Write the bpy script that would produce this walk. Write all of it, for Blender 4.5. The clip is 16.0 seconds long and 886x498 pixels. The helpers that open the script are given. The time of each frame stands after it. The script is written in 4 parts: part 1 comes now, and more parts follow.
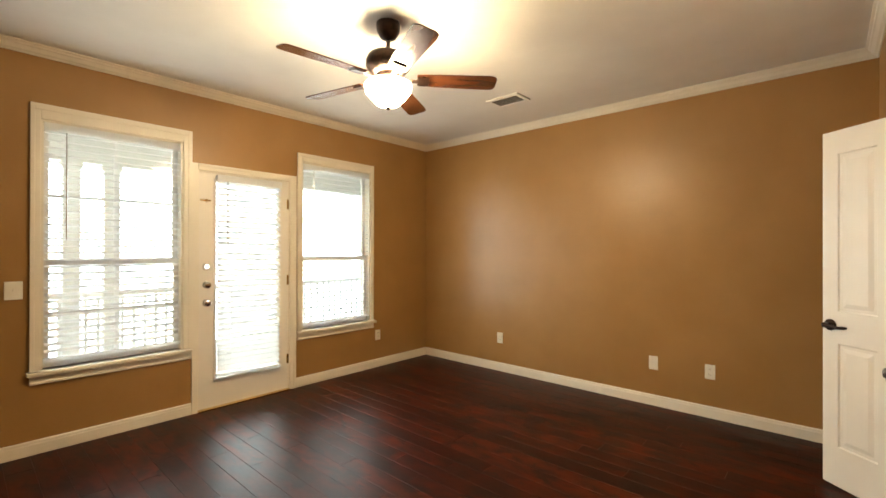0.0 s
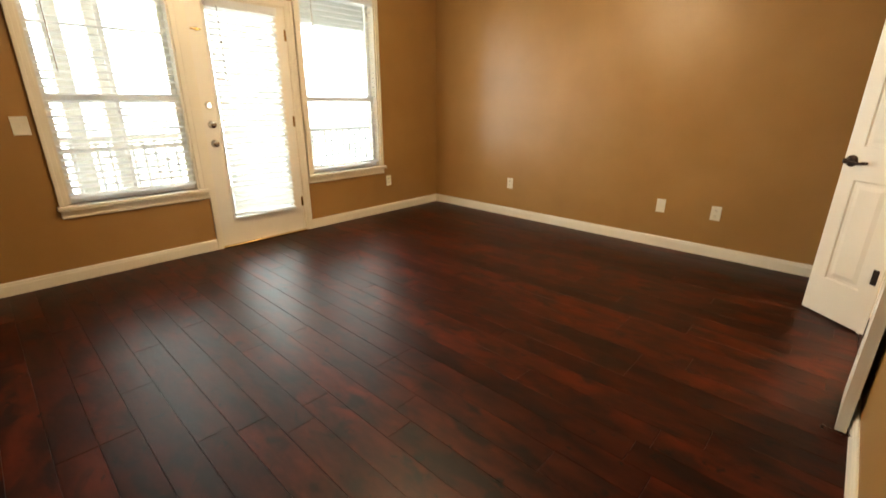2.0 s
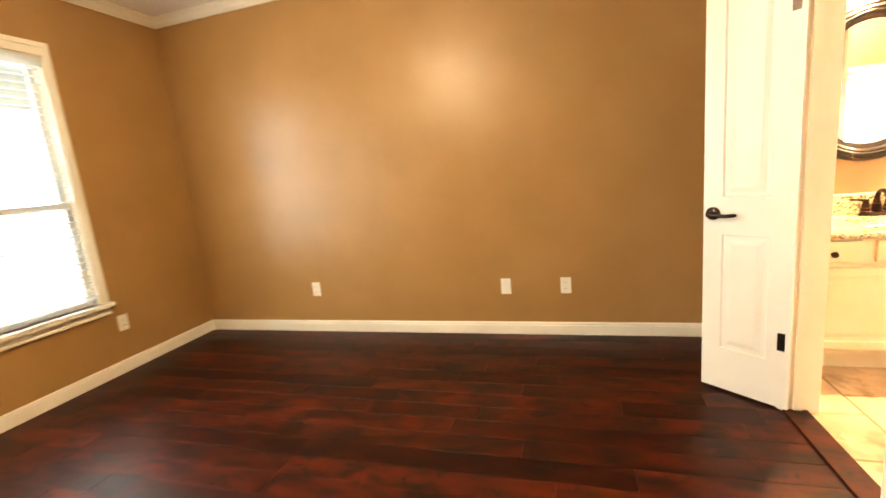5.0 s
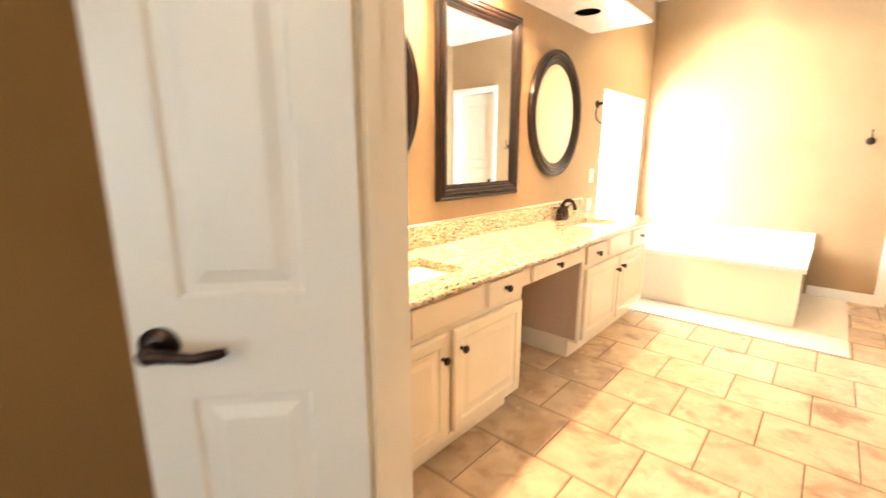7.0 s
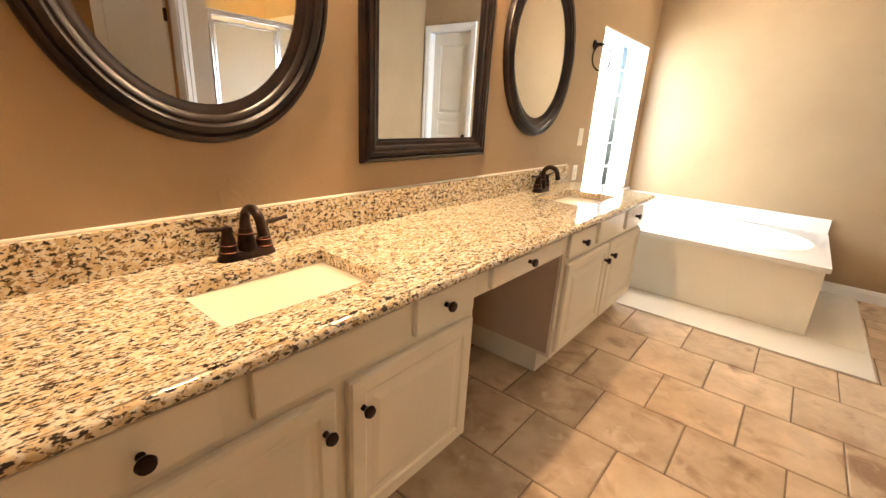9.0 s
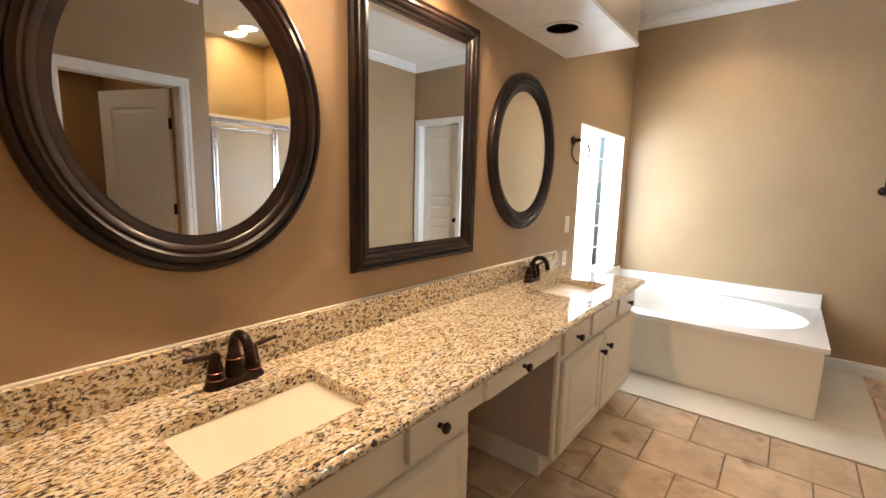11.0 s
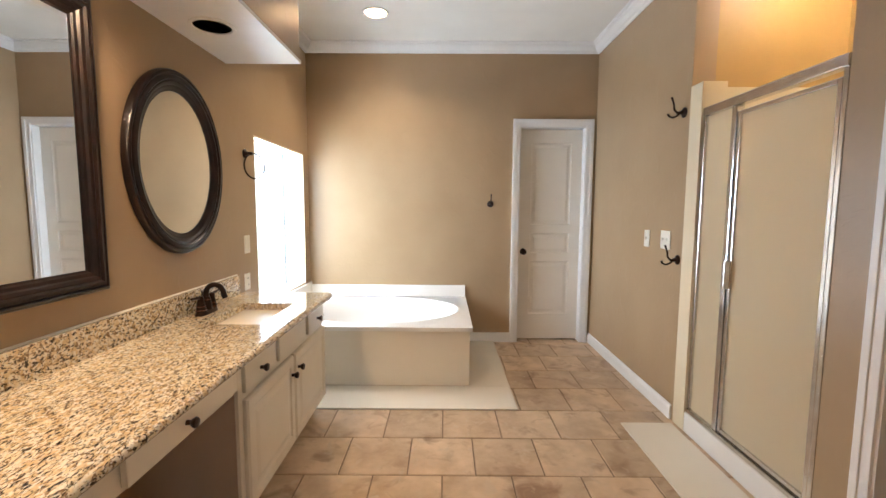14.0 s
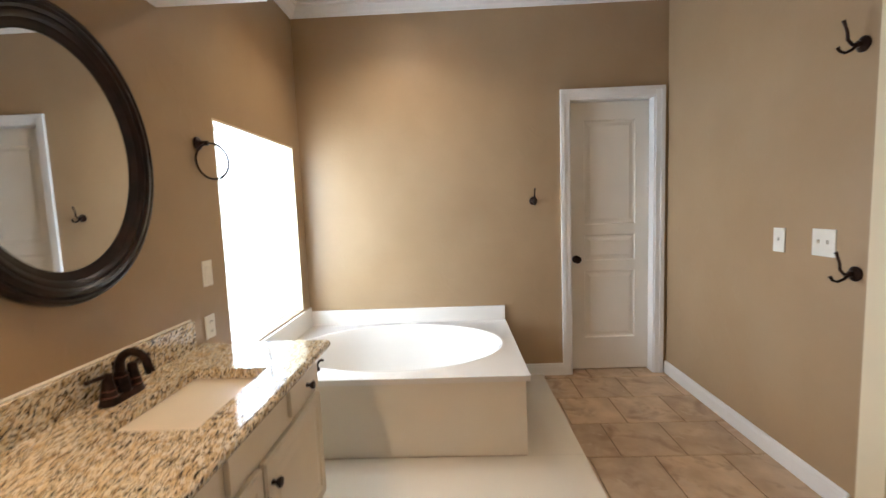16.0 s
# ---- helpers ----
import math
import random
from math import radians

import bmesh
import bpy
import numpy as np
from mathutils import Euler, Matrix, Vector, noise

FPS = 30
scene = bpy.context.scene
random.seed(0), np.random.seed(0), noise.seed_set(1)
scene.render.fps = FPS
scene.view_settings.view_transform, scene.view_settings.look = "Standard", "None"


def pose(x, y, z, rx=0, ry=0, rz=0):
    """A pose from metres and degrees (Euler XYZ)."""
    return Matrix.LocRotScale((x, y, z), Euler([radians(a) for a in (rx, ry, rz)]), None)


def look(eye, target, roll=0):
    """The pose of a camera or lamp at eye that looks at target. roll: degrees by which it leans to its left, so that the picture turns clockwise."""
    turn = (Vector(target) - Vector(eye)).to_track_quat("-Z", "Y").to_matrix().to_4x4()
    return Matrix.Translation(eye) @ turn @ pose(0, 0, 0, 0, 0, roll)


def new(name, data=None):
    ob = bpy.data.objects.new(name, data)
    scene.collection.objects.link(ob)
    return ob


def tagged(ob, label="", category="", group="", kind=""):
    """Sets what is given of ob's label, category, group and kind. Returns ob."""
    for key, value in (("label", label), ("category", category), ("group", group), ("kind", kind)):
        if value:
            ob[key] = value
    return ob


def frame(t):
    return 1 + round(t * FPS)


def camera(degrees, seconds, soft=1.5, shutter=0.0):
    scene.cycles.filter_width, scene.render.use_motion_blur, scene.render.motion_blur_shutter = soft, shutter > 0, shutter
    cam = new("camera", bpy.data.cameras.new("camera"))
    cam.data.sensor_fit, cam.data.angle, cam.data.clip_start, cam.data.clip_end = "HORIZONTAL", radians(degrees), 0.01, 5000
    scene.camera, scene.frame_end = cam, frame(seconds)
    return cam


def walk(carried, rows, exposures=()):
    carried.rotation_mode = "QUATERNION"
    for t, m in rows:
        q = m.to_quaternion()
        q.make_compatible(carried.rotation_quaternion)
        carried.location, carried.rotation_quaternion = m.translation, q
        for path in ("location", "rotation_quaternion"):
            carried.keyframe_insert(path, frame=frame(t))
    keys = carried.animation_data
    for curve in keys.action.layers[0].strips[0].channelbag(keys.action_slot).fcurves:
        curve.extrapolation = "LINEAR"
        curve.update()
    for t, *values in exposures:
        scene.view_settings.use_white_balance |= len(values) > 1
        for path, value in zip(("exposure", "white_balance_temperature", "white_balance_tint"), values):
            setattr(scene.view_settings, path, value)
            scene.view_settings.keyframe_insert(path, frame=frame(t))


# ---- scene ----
cam = camera(91.3, 16.0, soft=1.5, shutter=0.4)
PATH = [
    (0, (3.858, -3.995, 1.332), (2.526, -2.503, 1.337), 0.1),
    (0.5, (3.873, -3.993, 1.343), (2.532, -2.511, 1.401), 0.2),
    (1, (3.869, -3.999, 1.333), (2.524, -2.518, 1.331), 0.2),
    (1.5, (3.892, -3.979, 1.26), (2.539, -2.543, 0.933), -0.0),
    (2, (3.868, -4.006, 1.214), (2.574, -2.623, 0.573), 0.1),
    (2.5, (3.87, -4.001, 1.206), (2.585, -2.649, 0.482), -0.0),
    (3, (3.866, -3.96, 1.22), (2.537, -2.628, 0.543), 0.7),
    (3.5, (3.728, -3.914, 1.244), (2.547, -2.398, 0.69), -2.1),
    (3.7, (3.664, -3.86, 1.254), (2.557, -2.275, 0.74), -3.2),
    (5.8, (3.056, -2.333, 1.24), (3.263, -0.376, 0.885), -1.0),
    (6, (3.084, -2.147, 1.237), (3.574, -0.243, 0.893), 0.4),
    (6.2, (3.18, -1.987, 1.229), (3.961, -0.17, 0.927), -0.6),
    (6.5, (3.337, -1.755, 1.236), (4.485, -0.163, 0.85), 0.6),
    (7, (3.676, -1.483, 1.22), (5.134, -0.181, 0.798), 0.0),
    (7.5, (3.95, -1.28, 1.228), (5.61, -0.248, 0.801), 0.2),
    (8, (4.136, -1.19, 1.216), (5.82, -0.247, 0.692), 1.1),
    (8.5, (4.266, -1.169, 1.203), (5.812, -0.033, 0.636), 2.9),
    (9, (4.316, -1.172, 1.184), (5.801, 0.018, 0.57), 3.3),
    (9.5, (4.328, -1.169, 1.19), (5.805, 0.039, 0.593), 2.7),
    (9.7, (4.327, -1.162, 1.211), (5.816, 0.069, 0.693), 2.7),
    (11.8, (4.373, -1.18, 1.319), (6.043, -0.088, 1.182), 1.5),
    (12, (4.41, -1.182, 1.309), (6.21, -0.322, 1.17), 0.7),
    (12.5, (4.459, -1.194, 1.314), (6.431, -0.897, 1.173), -0.7),
    (13, (4.478, -1.213, 1.296), (6.467, -1.129, 1.097), -0.1),
    (13.5, (4.482, -1.226, 1.293), (6.471, -1.207, 1.089), 0.1),
    (14, (4.483, -1.226, 1.295), (6.474, -1.22, 1.106), 0.3),
    (14.5, (4.534, -1.212, 1.287), (6.522, -1.237, 1.064), -0.8),
    (15, (4.764, -1.219, 1.265), (6.75, -1.212, 1.03), -0.8),
    (15.5, (5.049, -1.187, 1.287), (7.03, -1.064, 1.038), 0.9),
    (16, (5.366, -1.079, 1.31), (7.356, -1.017, 1.119), -2.2),
]
EXPOSURES = [(0.0, 1.22, 7300, 10), (1.0, 1.22, 7300, 10), (2.5, 1.5, 7700, 10), (3.5, 1.95, 7700, 10), (6.0, 2.0, 7100, 10), (6.5, 1.72, 6300, 10), (7.0, 1.1, 6300, 10),
             (7.5, 0.6, 6100, 10), (8.5, 0.05, 6000, 10), (9.5, -0.35, 5900, 10), (12.0, -0.72, 5400, 10), (14.5, -0.72, 5450, 10), (16.0, -1.05, 5500, 10)]
walk(cam, [(t, look(eye, target, roll)) for t, eye, target, roll in PATH], EXPOSURES)

# ---- world, daylight, lamps ----
world = bpy.data.worlds.new("world")
scene.world = world
world.use_nodes = True
wn = world.node_tree.nodes
sky = wn.new("ShaderNodeTexSky")
sky.sky_type, sky.sun_disc = "NISHITA", False
sky.sun_elevation, sky.sun_rotation = radians(50), radians(200)
world.node_tree.links.new(sky.outputs[0], wn["Background"].inputs["Color"])
wn["Background"].inputs["Strength"].default_value = 0.12


def lamp(name, kind, at, to, watts, colour, size=0.1, size_y=None, spot=120):
    data = bpy.data.lights.new(name, kind)
    data.energy, data.color = watts, colour
    if kind == "AREA":
        data.shape, data.size, data.size_y = "RECTANGLE", size, size_y or size
    else:
        data.shadow_soft_size = size
    if kind == "SPOT":
        data.spot_size, data.spot_blend = radians(spot), 0.6
    ob = new(name, data)
    ob.matrix_world = look(at, to)
    return ob


WARM, DAY = (1.0, 0.77, 0.52), (0.90, 0.96, 1.0)
SOFFIT_WARM, SOFFIT_WATTS = (1.0, 0.65, 0.36), 92
BATH_WINDOW_WATTS, CAN_WATTS, FAN_GLOW, PORCH_GLOW = 60, 140, 84, 4.8
for w_name, wy0, wy1, wz0, wz1 in (("window_daylight", -3.60, -2.83, 0.60, 2.13), ("garden_door_daylight", -2.52, -2.02, 0.30, 1.88), ("window_daylight", -1.72, -0.94, 0.60, 2.13)):
    lamp(w_name, "AREA", (0.08, (wy0 + wy1) / 2, (wz0 + wz1) / 2), (1, (wy0 + wy1) / 2, (wz0 + wz1) / 2), 3.6 * (wy1 - wy0) * (wz1 - wz0), DAY, wy1 - wy0, wz1 - wz0)
lamp("bath_window_light", "AREA", (7.955, 0.36, 1.19), (7.955, -1, 1.1), BATH_WINDOW_WATTS, DAY, 0.98, 1.15)
lamp("bath_ceiling_can_light", "SPOT", (7.96, -0.69, 2.785), (7.96, -0.69, 0), CAN_WATTS, WARM, 0.06, spot=130)
lamp("shower_can_light", "SPOT", (6.64, -3.2, 2.785), (6.64, -3.2, 0), CAN_WATTS * 0.75, WARM, 0.06, spot=150)
lamp("closet_light", "SPOT", (5.0, -3.5, 2.785), (5.0, -3.5, 0), CAN_WATTS * 0.3, WARM, 0.06, spot=150)
lamp("soffit_can_light", "SPOT", (4.85, -0.13, 2.115), (4.85, -0.13, 0), SOFFIT_WATTS, SOFFIT_WARM, 0.05, spot=165)
lamp("soffit_can_light", "SPOT", (5.73, -0.13, 2.115), (5.73, -0.13, 0), SOFFIT_WATTS, SOFFIT_WARM, 0.05, spot=165)


# ---- materials ----
def mat(name, c1, c2=None, rough=0.5, scale=8.0, metal=0.0, bump=0.0, bump_scale=60.0, spec=0.5, detail=6.0, lo=0.35, hi=0.65, local=False, vary=0.0, stretch=(1, 1, 1), rough_var=0.0, coat=0.0):
    """Two-tone noise paint with a fine relief."""
    m = bpy.data.materials.new(name)
    m.use_nodes = True
    nt = m.node_tree
    b = nt.nodes["Principled BSDF"]
    link = nt.links.new
    b.inputs["Roughness"].default_value, b.inputs["Metallic"].default_value = rough, metal
    b.inputs["Specular IOR Level"].default_value = spec
    b.inputs["Coat Weight"].default_value = coat
    b.inputs["Coat Roughness"].default_value = 0.12
    if local:
        co = nt.nodes.new("ShaderNodeTexCoord").outputs["Object"]
    else:
        co = nt.nodes.new("ShaderNodeNewGeometry").outputs["Position"]
    mp = nt.nodes.new("ShaderNodeMapping")
    mp.inputs["Scale"].default_value = stretch
    link(co, mp.inputs["Vector"])
    vec = mp.outputs[0]
    info = None
    if vary:
        info = nt.nodes.new("ShaderNodeObjectInfo")
        off = nt.nodes.new("ShaderNodeVectorMath")
        off.operation = "MULTIPLY_ADD"
        cmb = nt.nodes.new("ShaderNodeCombineXYZ")
        for i in range(3):
            link(info.outputs["Random"], cmb.inputs[i])
        link(cmb.outputs[0], off.inputs[0])
        off.inputs[1].default_value = (37, 53, 71)
        link(vec, off.inputs[2])
        vec = off.outputs[0]
    n = nt.nodes.new("ShaderNodeTexNoise")
    n.inputs["Scale"].default_value, n.inputs["Detail"].default_value = scale, detail
    link(vec, n.inputs["Vector"])
    r = nt.nodes.new("ShaderNodeValToRGB")
    r.color_ramp.elements[0].position, r.color_ramp.elements[1].position = lo, hi
    r.color_ramp.elements[0].color, r.color_ramp.elements[1].color = (*c1, 1), (*(c2 or c1), 1)
    link(n.outputs["Fac"], r.inputs["Fac"])
    out = r.outputs["Color"]
    if vary:
        h = nt.nodes.new("ShaderNodeHueSaturation")
        mr = nt.nodes.new("ShaderNodeMapRange")
        mr.inputs["To Min"].default_value, mr.inputs["To Max"].default_value = 1 - vary, 1 + vary
        link(info.outputs["Random"], mr.inputs["Value"])
        link(mr.outputs[0], h.inputs["Value"])
        link(out, h.inputs["Color"])
        out = h.outputs["Color"]
    link(out, b.inputs["Base Color"])
    if rough_var:
        rr = nt.nodes.new("ShaderNodeMapRange")
        rr.inputs["To Min"].default_value, rr.inputs["To Max"].default_value = rough - rough_var, rough + rough_var
        link(n.outputs["Fac"], rr.inputs["Value"])
        link(rr.outputs[0], b.inputs["Roughness"])
    if bump:
        n2 = nt.nodes.new("ShaderNodeTexNoise")
        n2.inputs["Scale"].default_value, n2.inputs["Detail"].default_value = bump_scale, 4
        link(vec, n2.inputs["Vector"])
        bp = nt.nodes.new("ShaderNodeBump")
        bp.inputs["Strength"].default_value, bp.inputs["Distance"].default_value = bump, 0.004
        link(n2.outputs["Fac"], bp.inputs["Height"])
        link(bp.outputs[0], b.inputs["Normal"])
    return m


def overlay(m, colour, scale, lo, hi, vary=False, kind="noise", stretch=(1, 1, 1)):
    """Lays flecks or stains of another colour over a material's base colour."""
    nt = m.node_tree
    link = nt.links.new
    b = nt.nodes["Principled BSDF"]
    old = b.inputs["Base Color"].links[0].from_socket
    mp = nt.nodes.new("ShaderNodeMapping")
    mp.inputs["Scale"].default_value = stretch
    mp.inputs["Location"].default_value = (scale * 0.13, scale * 0.07, scale * 0.03)
    link(nt.nodes.new("ShaderNodeNewGeometry").outputs["Position"], mp.inputs["Vector"])
    if kind == "noise":
        n = nt.nodes.new("ShaderNodeTexNoise")
        n.inputs["Detail"].default_value = 5
        n.inputs["Distortion"].default_value = 0.6
        val = n.outputs["Fac"]
    else:
        n = nt.nodes.new("ShaderNodeTexVoronoi")
        val = n.outputs["Distance"]
    n.inputs["Scale"].default_value = scale
    link(mp.outputs[0], n.inputs["Vector"])
    mr = nt.nodes.new("ShaderNodeMapRange")
    mr.inputs["From Min"].default_value, mr.inputs["From Max"].default_value = lo, hi
    link(val, mr.inputs["Value"])
    mix = nt.nodes.new("ShaderNodeMix")
    mix.data_type = "RGBA"
    link(mr.outputs[0], mix.inputs["Factor"])
    link(old, mix.inputs["A"])
    mix.inputs["B"].default_value = (*colour, 1)
    link(mix.outputs["Result"], b.inputs["Base Color"])
    return m


def glow(name, colour, strength):
    m = bpy.data.materials.new(name)
    m.use_nodes = True
    b = m.node_tree.nodes["Principled BSDF"]
    b.inputs["Base Color"].default_value = (*colour, 1)
    b.inputs["Emission Color"].default_value = (*colour, 1)
    b.inputs["Emission Strength"].default_value = strength
    return m


def glass(name, tint, rough, gloss):
    m = bpy.data.materials.new(name)
    m.use_nodes = True
    nt = m.node_tree
    nt.nodes.remove(nt.nodes["Principled BSDF"])
    a, g, mix = nt.nodes.new("ShaderNodeBsdfTransparent"), nt.nodes.new("ShaderNodeBsdfGlossy"), nt.nodes.new("ShaderNodeMixShader")
    a.inputs["Color"].default_value = (*tint, 1)
    g.inputs["Roughness"].default_value = rough
    mix.inputs[0].default_value = gloss
    nt.links.new(a.outputs[0], mix.inputs[1])
    nt.links.new(g.outputs[0], mix.inputs[2])
    nt.links.new(mix.outputs[0], nt.nodes["Material Output"].inputs["Surface"])
    return m


def frosted(name, tint):
    m = bpy.data.materials.new(name)
    m.use_nodes = True
    nt = m.node_tree
    b = nt.nodes["Principled BSDF"]
    b.inputs["Base Color"].default_value = (*tint, 1)
    b.inputs["Roughness"].default_value = 0.25
    tr, mix = nt.nodes.new("ShaderNodeBsdfTranslucent"), nt.nodes.new("ShaderNodeMixShader")
    tr.inputs["Color"].default_value = (*tint, 1)
    mix.inputs[0].default_value = 0.55
    w = nt.nodes.new("ShaderNodeTexNoise")
    w.inputs["Scale"].default_value = 120
    bp = nt.nodes.new("ShaderNodeBump")
    bp.inputs["Strength"].default_value, bp.inputs["Distance"].default_value = 0.3, 0.002
    nt.links.new(nt.nodes.new("ShaderNodeNewGeometry").outputs["Position"], w.inputs["Vector"])
    nt.links.new(w.outputs["Fac"], bp.inputs["Height"])
    nt.links.new(bp.outputs[0], b.inputs["Normal"])
    nt.links.new(b.outputs[0], mix.inputs[1])
    nt.links.new(tr.outputs[0], mix.inputs[2])
    nt.links.new(mix.outputs[0], nt.nodes["Material Output"].inputs["Surface"])
    return m


M_BED_WALL = mat("tan_wall_paint", (0.345, 0.187, 0.063), (0.385, 0.213, 0.076), rough=0.36, scale=2.2, bump=0.12, bump_scale=55, rough_var=0.06)
M_BATH_WALL = mat("beige_wall_paint", (0.36, 0.25, 0.138), (0.40, 0.285, 0.163), rough=0.36, scale=1.8, bump=0.16, bump_scale=28, rough_var=0.08)
_nt = M_BATH_WALL.node_tree
_n, _r, _bp = _nt.nodes.new("ShaderNodeTexNoise"), _nt.nodes.new("ShaderNodeMapRange"), _nt.nodes.new("ShaderNodeBump")
_n.inputs["Scale"].default_value, _n.inputs["Distortion"].default_value, _n.inputs["Detail"].default_value = 5.5, 1.8, 3
_r.inputs["From Min"].default_value, _r.inputs["From Max"].default_value = 0.60, 0.64
_bp.inputs["Strength"].default_value, _bp.inputs["Distance"].default_value = 0.3, 0.0015
_nt.links.new(_nt.nodes.new("ShaderNodeNewGeometry").outputs["Position"], _n.inputs["Vector"])
_nt.links.new(_n.outputs["Fac"], _r.inputs["Value"])
_nt.links.new(_r.outputs[0], _bp.inputs["Height"])
_b = _nt.nodes["Principled BSDF"]
_nt.links.new(_b.inputs["Normal"].links[0].from_socket, _bp.inputs["Normal"])
_nt.links.new(_bp.outputs[0], _b.inputs["Normal"])
M_SHOWER_PAINT = mat("ochre_wall_paint", (0.44, 0.29, 0.095), (0.50, 0.33, 0.115), rough=0.4, scale=2.5, bump=0.3, bump_scale=18)
M_CEILING = mat("ceiling_white_paint", (0.78, 0.765, 0.71), (0.82, 0.805, 0.75), rough=0.8, scale=3, bump=0.1, bump_scale=90)
M_TRIM = mat("cream_trim_paint", (0.78, 0.73, 0.62), (0.82, 0.77, 0.66), rough=0.35, scale=5, bump=0.03, bump_scale=40)
M_WHITE_TRIM = mat("white_trim_paint", (0.80, 0.79, 0.77), (0.84, 0.83, 0.81), rough=0.35, scale=5, bump=0.03, bump_scale=40)
M_DOOR = mat("white_door_paint", (0.78, 0.74, 0.66), (0.82, 0.78, 0.70), rough=0.38, scale=3, bump=0.06, bump_scale=90)
M_CABINET = mat("cream_cabinet_paint", (0.78, 0.70, 0.55), (0.82, 0.745, 0.60), rough=0.35, scale=4, bump=0.05, bump_scale=70)
M_BLIND = mat("white_blind_vinyl", (0.80, 0.79, 0.76), (0.86, 0.85, 0.82), rough=0.5, scale=6)
_nt = M_BLIND.node_tree
_tr, _mx = _nt.nodes.new("ShaderNodeBsdfTranslucent"), _nt.nodes.new("ShaderNodeMixShader")
_tr.inputs["Color"].default_value, _mx.inputs[0].default_value = (0.9, 0.91, 0.91, 1), 0.62
_nt.links.new(_nt.nodes["Principled BSDF"].outputs[0], _mx.inputs[1])
_nt.links.new(_tr.outputs[0], _mx.inputs[2])
_nt.links.new(_mx.outputs[0], _nt.nodes["Material Output"].inputs["Surface"])
M_PLATE = mat("white_plate_plastic", (0.80, 0.77, 0.68), (0.84, 0.81, 0.72), rough=0.3, scale=20)
M_BRONZE = mat("oil_rubbed_bronze", (0.018, 0.012, 0.010), (0.05, 0.028, 0.02), rough=0.3, scale=25, metal=0.8, local=True)
M_COPPER = mat("worn_copper_edge", (0.30, 0.10, 0.06), (0.4, 0.16, 0.1), rough=0.3, scale=30, metal=0.9)
M_FRAME = mat("dark_mirror_frame", (0.007, 0.005, 0.0045), (0.022, 0.011, 0.008), rough=0.3, scale=14, bump=0.05, bump_scale=60, spec=0.3)
M_CHROME = mat("brushed_chrome", (0.62, 0.61, 0.6), (0.72, 0.71, 0.7), rough=0.18, scale=20, metal=1.0)
M_BRASS = mat("brass", (0.6, 0.42, 0.16), (0.66, 0.47, 0.2), rough=0.25, scale=20, metal=1.0)
M_PORCELAIN = mat("cream_porcelain", (0.62, 0.555, 0.50), (0.65, 0.585, 0.53), rough=0.12, scale=2, coat=0.5)
M_TUB = mat("white_cultured_marble", (0.78, 0.75, 0.70), (0.84, 0.815, 0.77), rough=0.16, scale=1.6, coat=0.3)
M_SKIRT = mat("cream_marble_skirt", (0.77, 0.71, 0.59), (0.82, 0.76, 0.64), rough=0.2, scale=1.4, coat=0.2)
M_SHOWER_TILE = mat("cream_shower_surround", (0.74, 0.64, 0.44), (0.80, 0.70, 0.50), rough=0.25, scale=1.5)
M_GROUT = mat("brown_grout", (0.20, 0.14, 0.085), (0.27, 0.19, 0.12), rough=0.9, scale=30, bump=0.3)
M_TILE = mat("travertine_look_tile", (0.43, 0.30, 0.18), (0.61, 0.455, 0.30), rough=0.4, scale=7, bump=0.45, bump_scale=30, vary=0.14, lo=0.32, hi=0.66, detail=10, rough_var=0.12)
overlay(M_TILE, (0.27, 0.165, 0.092), 5.2, 0.57, 0.74)
overlay(M_TILE, (0.29, 0.185, 0.105), 8, 0.58, 0.82, stretch=(1.3, 1, 1))
overlay(M_TILE, (0.56, 0.43, 0.30), 11, 0.58, 0.72)
M_PLANK = mat("dark_cherry_plank", (0.007, 0.0019, 0.0013), (0.070, 0.0098, 0.0032), rough=0.39, scale=4.5, bump=0.22, bump_scale=11, vary=0.42, lo=0.30, hi=0.72, detail=9, stretch=(1.0, 2.4, 1), rough_var=0.07, spec=0.15)
overlay(M_PLANK, (0.010, 0.0035, 0.0028), 5.5, 0.50, 0.66, stretch=(1, 1.9, 1))
overlay(M_PLANK, (0.006, 0.0035, 0.003), 13, 0.63, 0.70, stretch=(1, 1.5, 1))
M_SUB = mat("dark_seam", (0.008, 0.004, 0.003), (0.014, 0.007, 0.005), rough=0.8, scale=10)
M_GRANITE = mat("gold_granite", (0.64, 0.48, 0.26), (0.79, 0.67, 0.45), rough=0.09, scale=22, lo=0.38, hi=0.62, detail=6, coat=0.3)
overlay(M_GRANITE, (0.81, 0.75, 0.61), 60, 0.47, 0.57, stretch=(1, 1.3, 1))
overlay(M_GRANITE, (0.26, 0.17, 0.09), 100, 0.56, 0.61, stretch=(0.7, 1.7, 1))
overlay(M_GRANITE, (0.045, 0.036, 0.03), 125, 0.565, 0.60, stretch=(0.6, 1.7, 1))
overlay(M_GRANITE, (0.05, 0.04, 0.032), 75, 0.605, 0.64, stretch=(0.7, 1.5, 1))
# white vent slats toned down to grey, so the gaps' shade is in the colour
M_VENT_SHADE = mat("shade_grey_vent_slats", (0.30, 0.27, 0.22), (0.38, 0.34, 0.28), rough=0.5, scale=20)
M_FAN_WOOD = mat("dark_walnut_blade", (0.06, 0.018, 0.008), (0.13, 0.045, 0.018), rough=0.2, scale=4, stretch=(1, 6, 1), local=True, coat=0.5)
M_BOWL = glow("lit_alabaster_bowl", (1.0, 0.80, 0.52), FAN_GLOW)
M_CAN_LIT = glow("lit_can_lens", (1.0, 0.86, 0.66), 14)
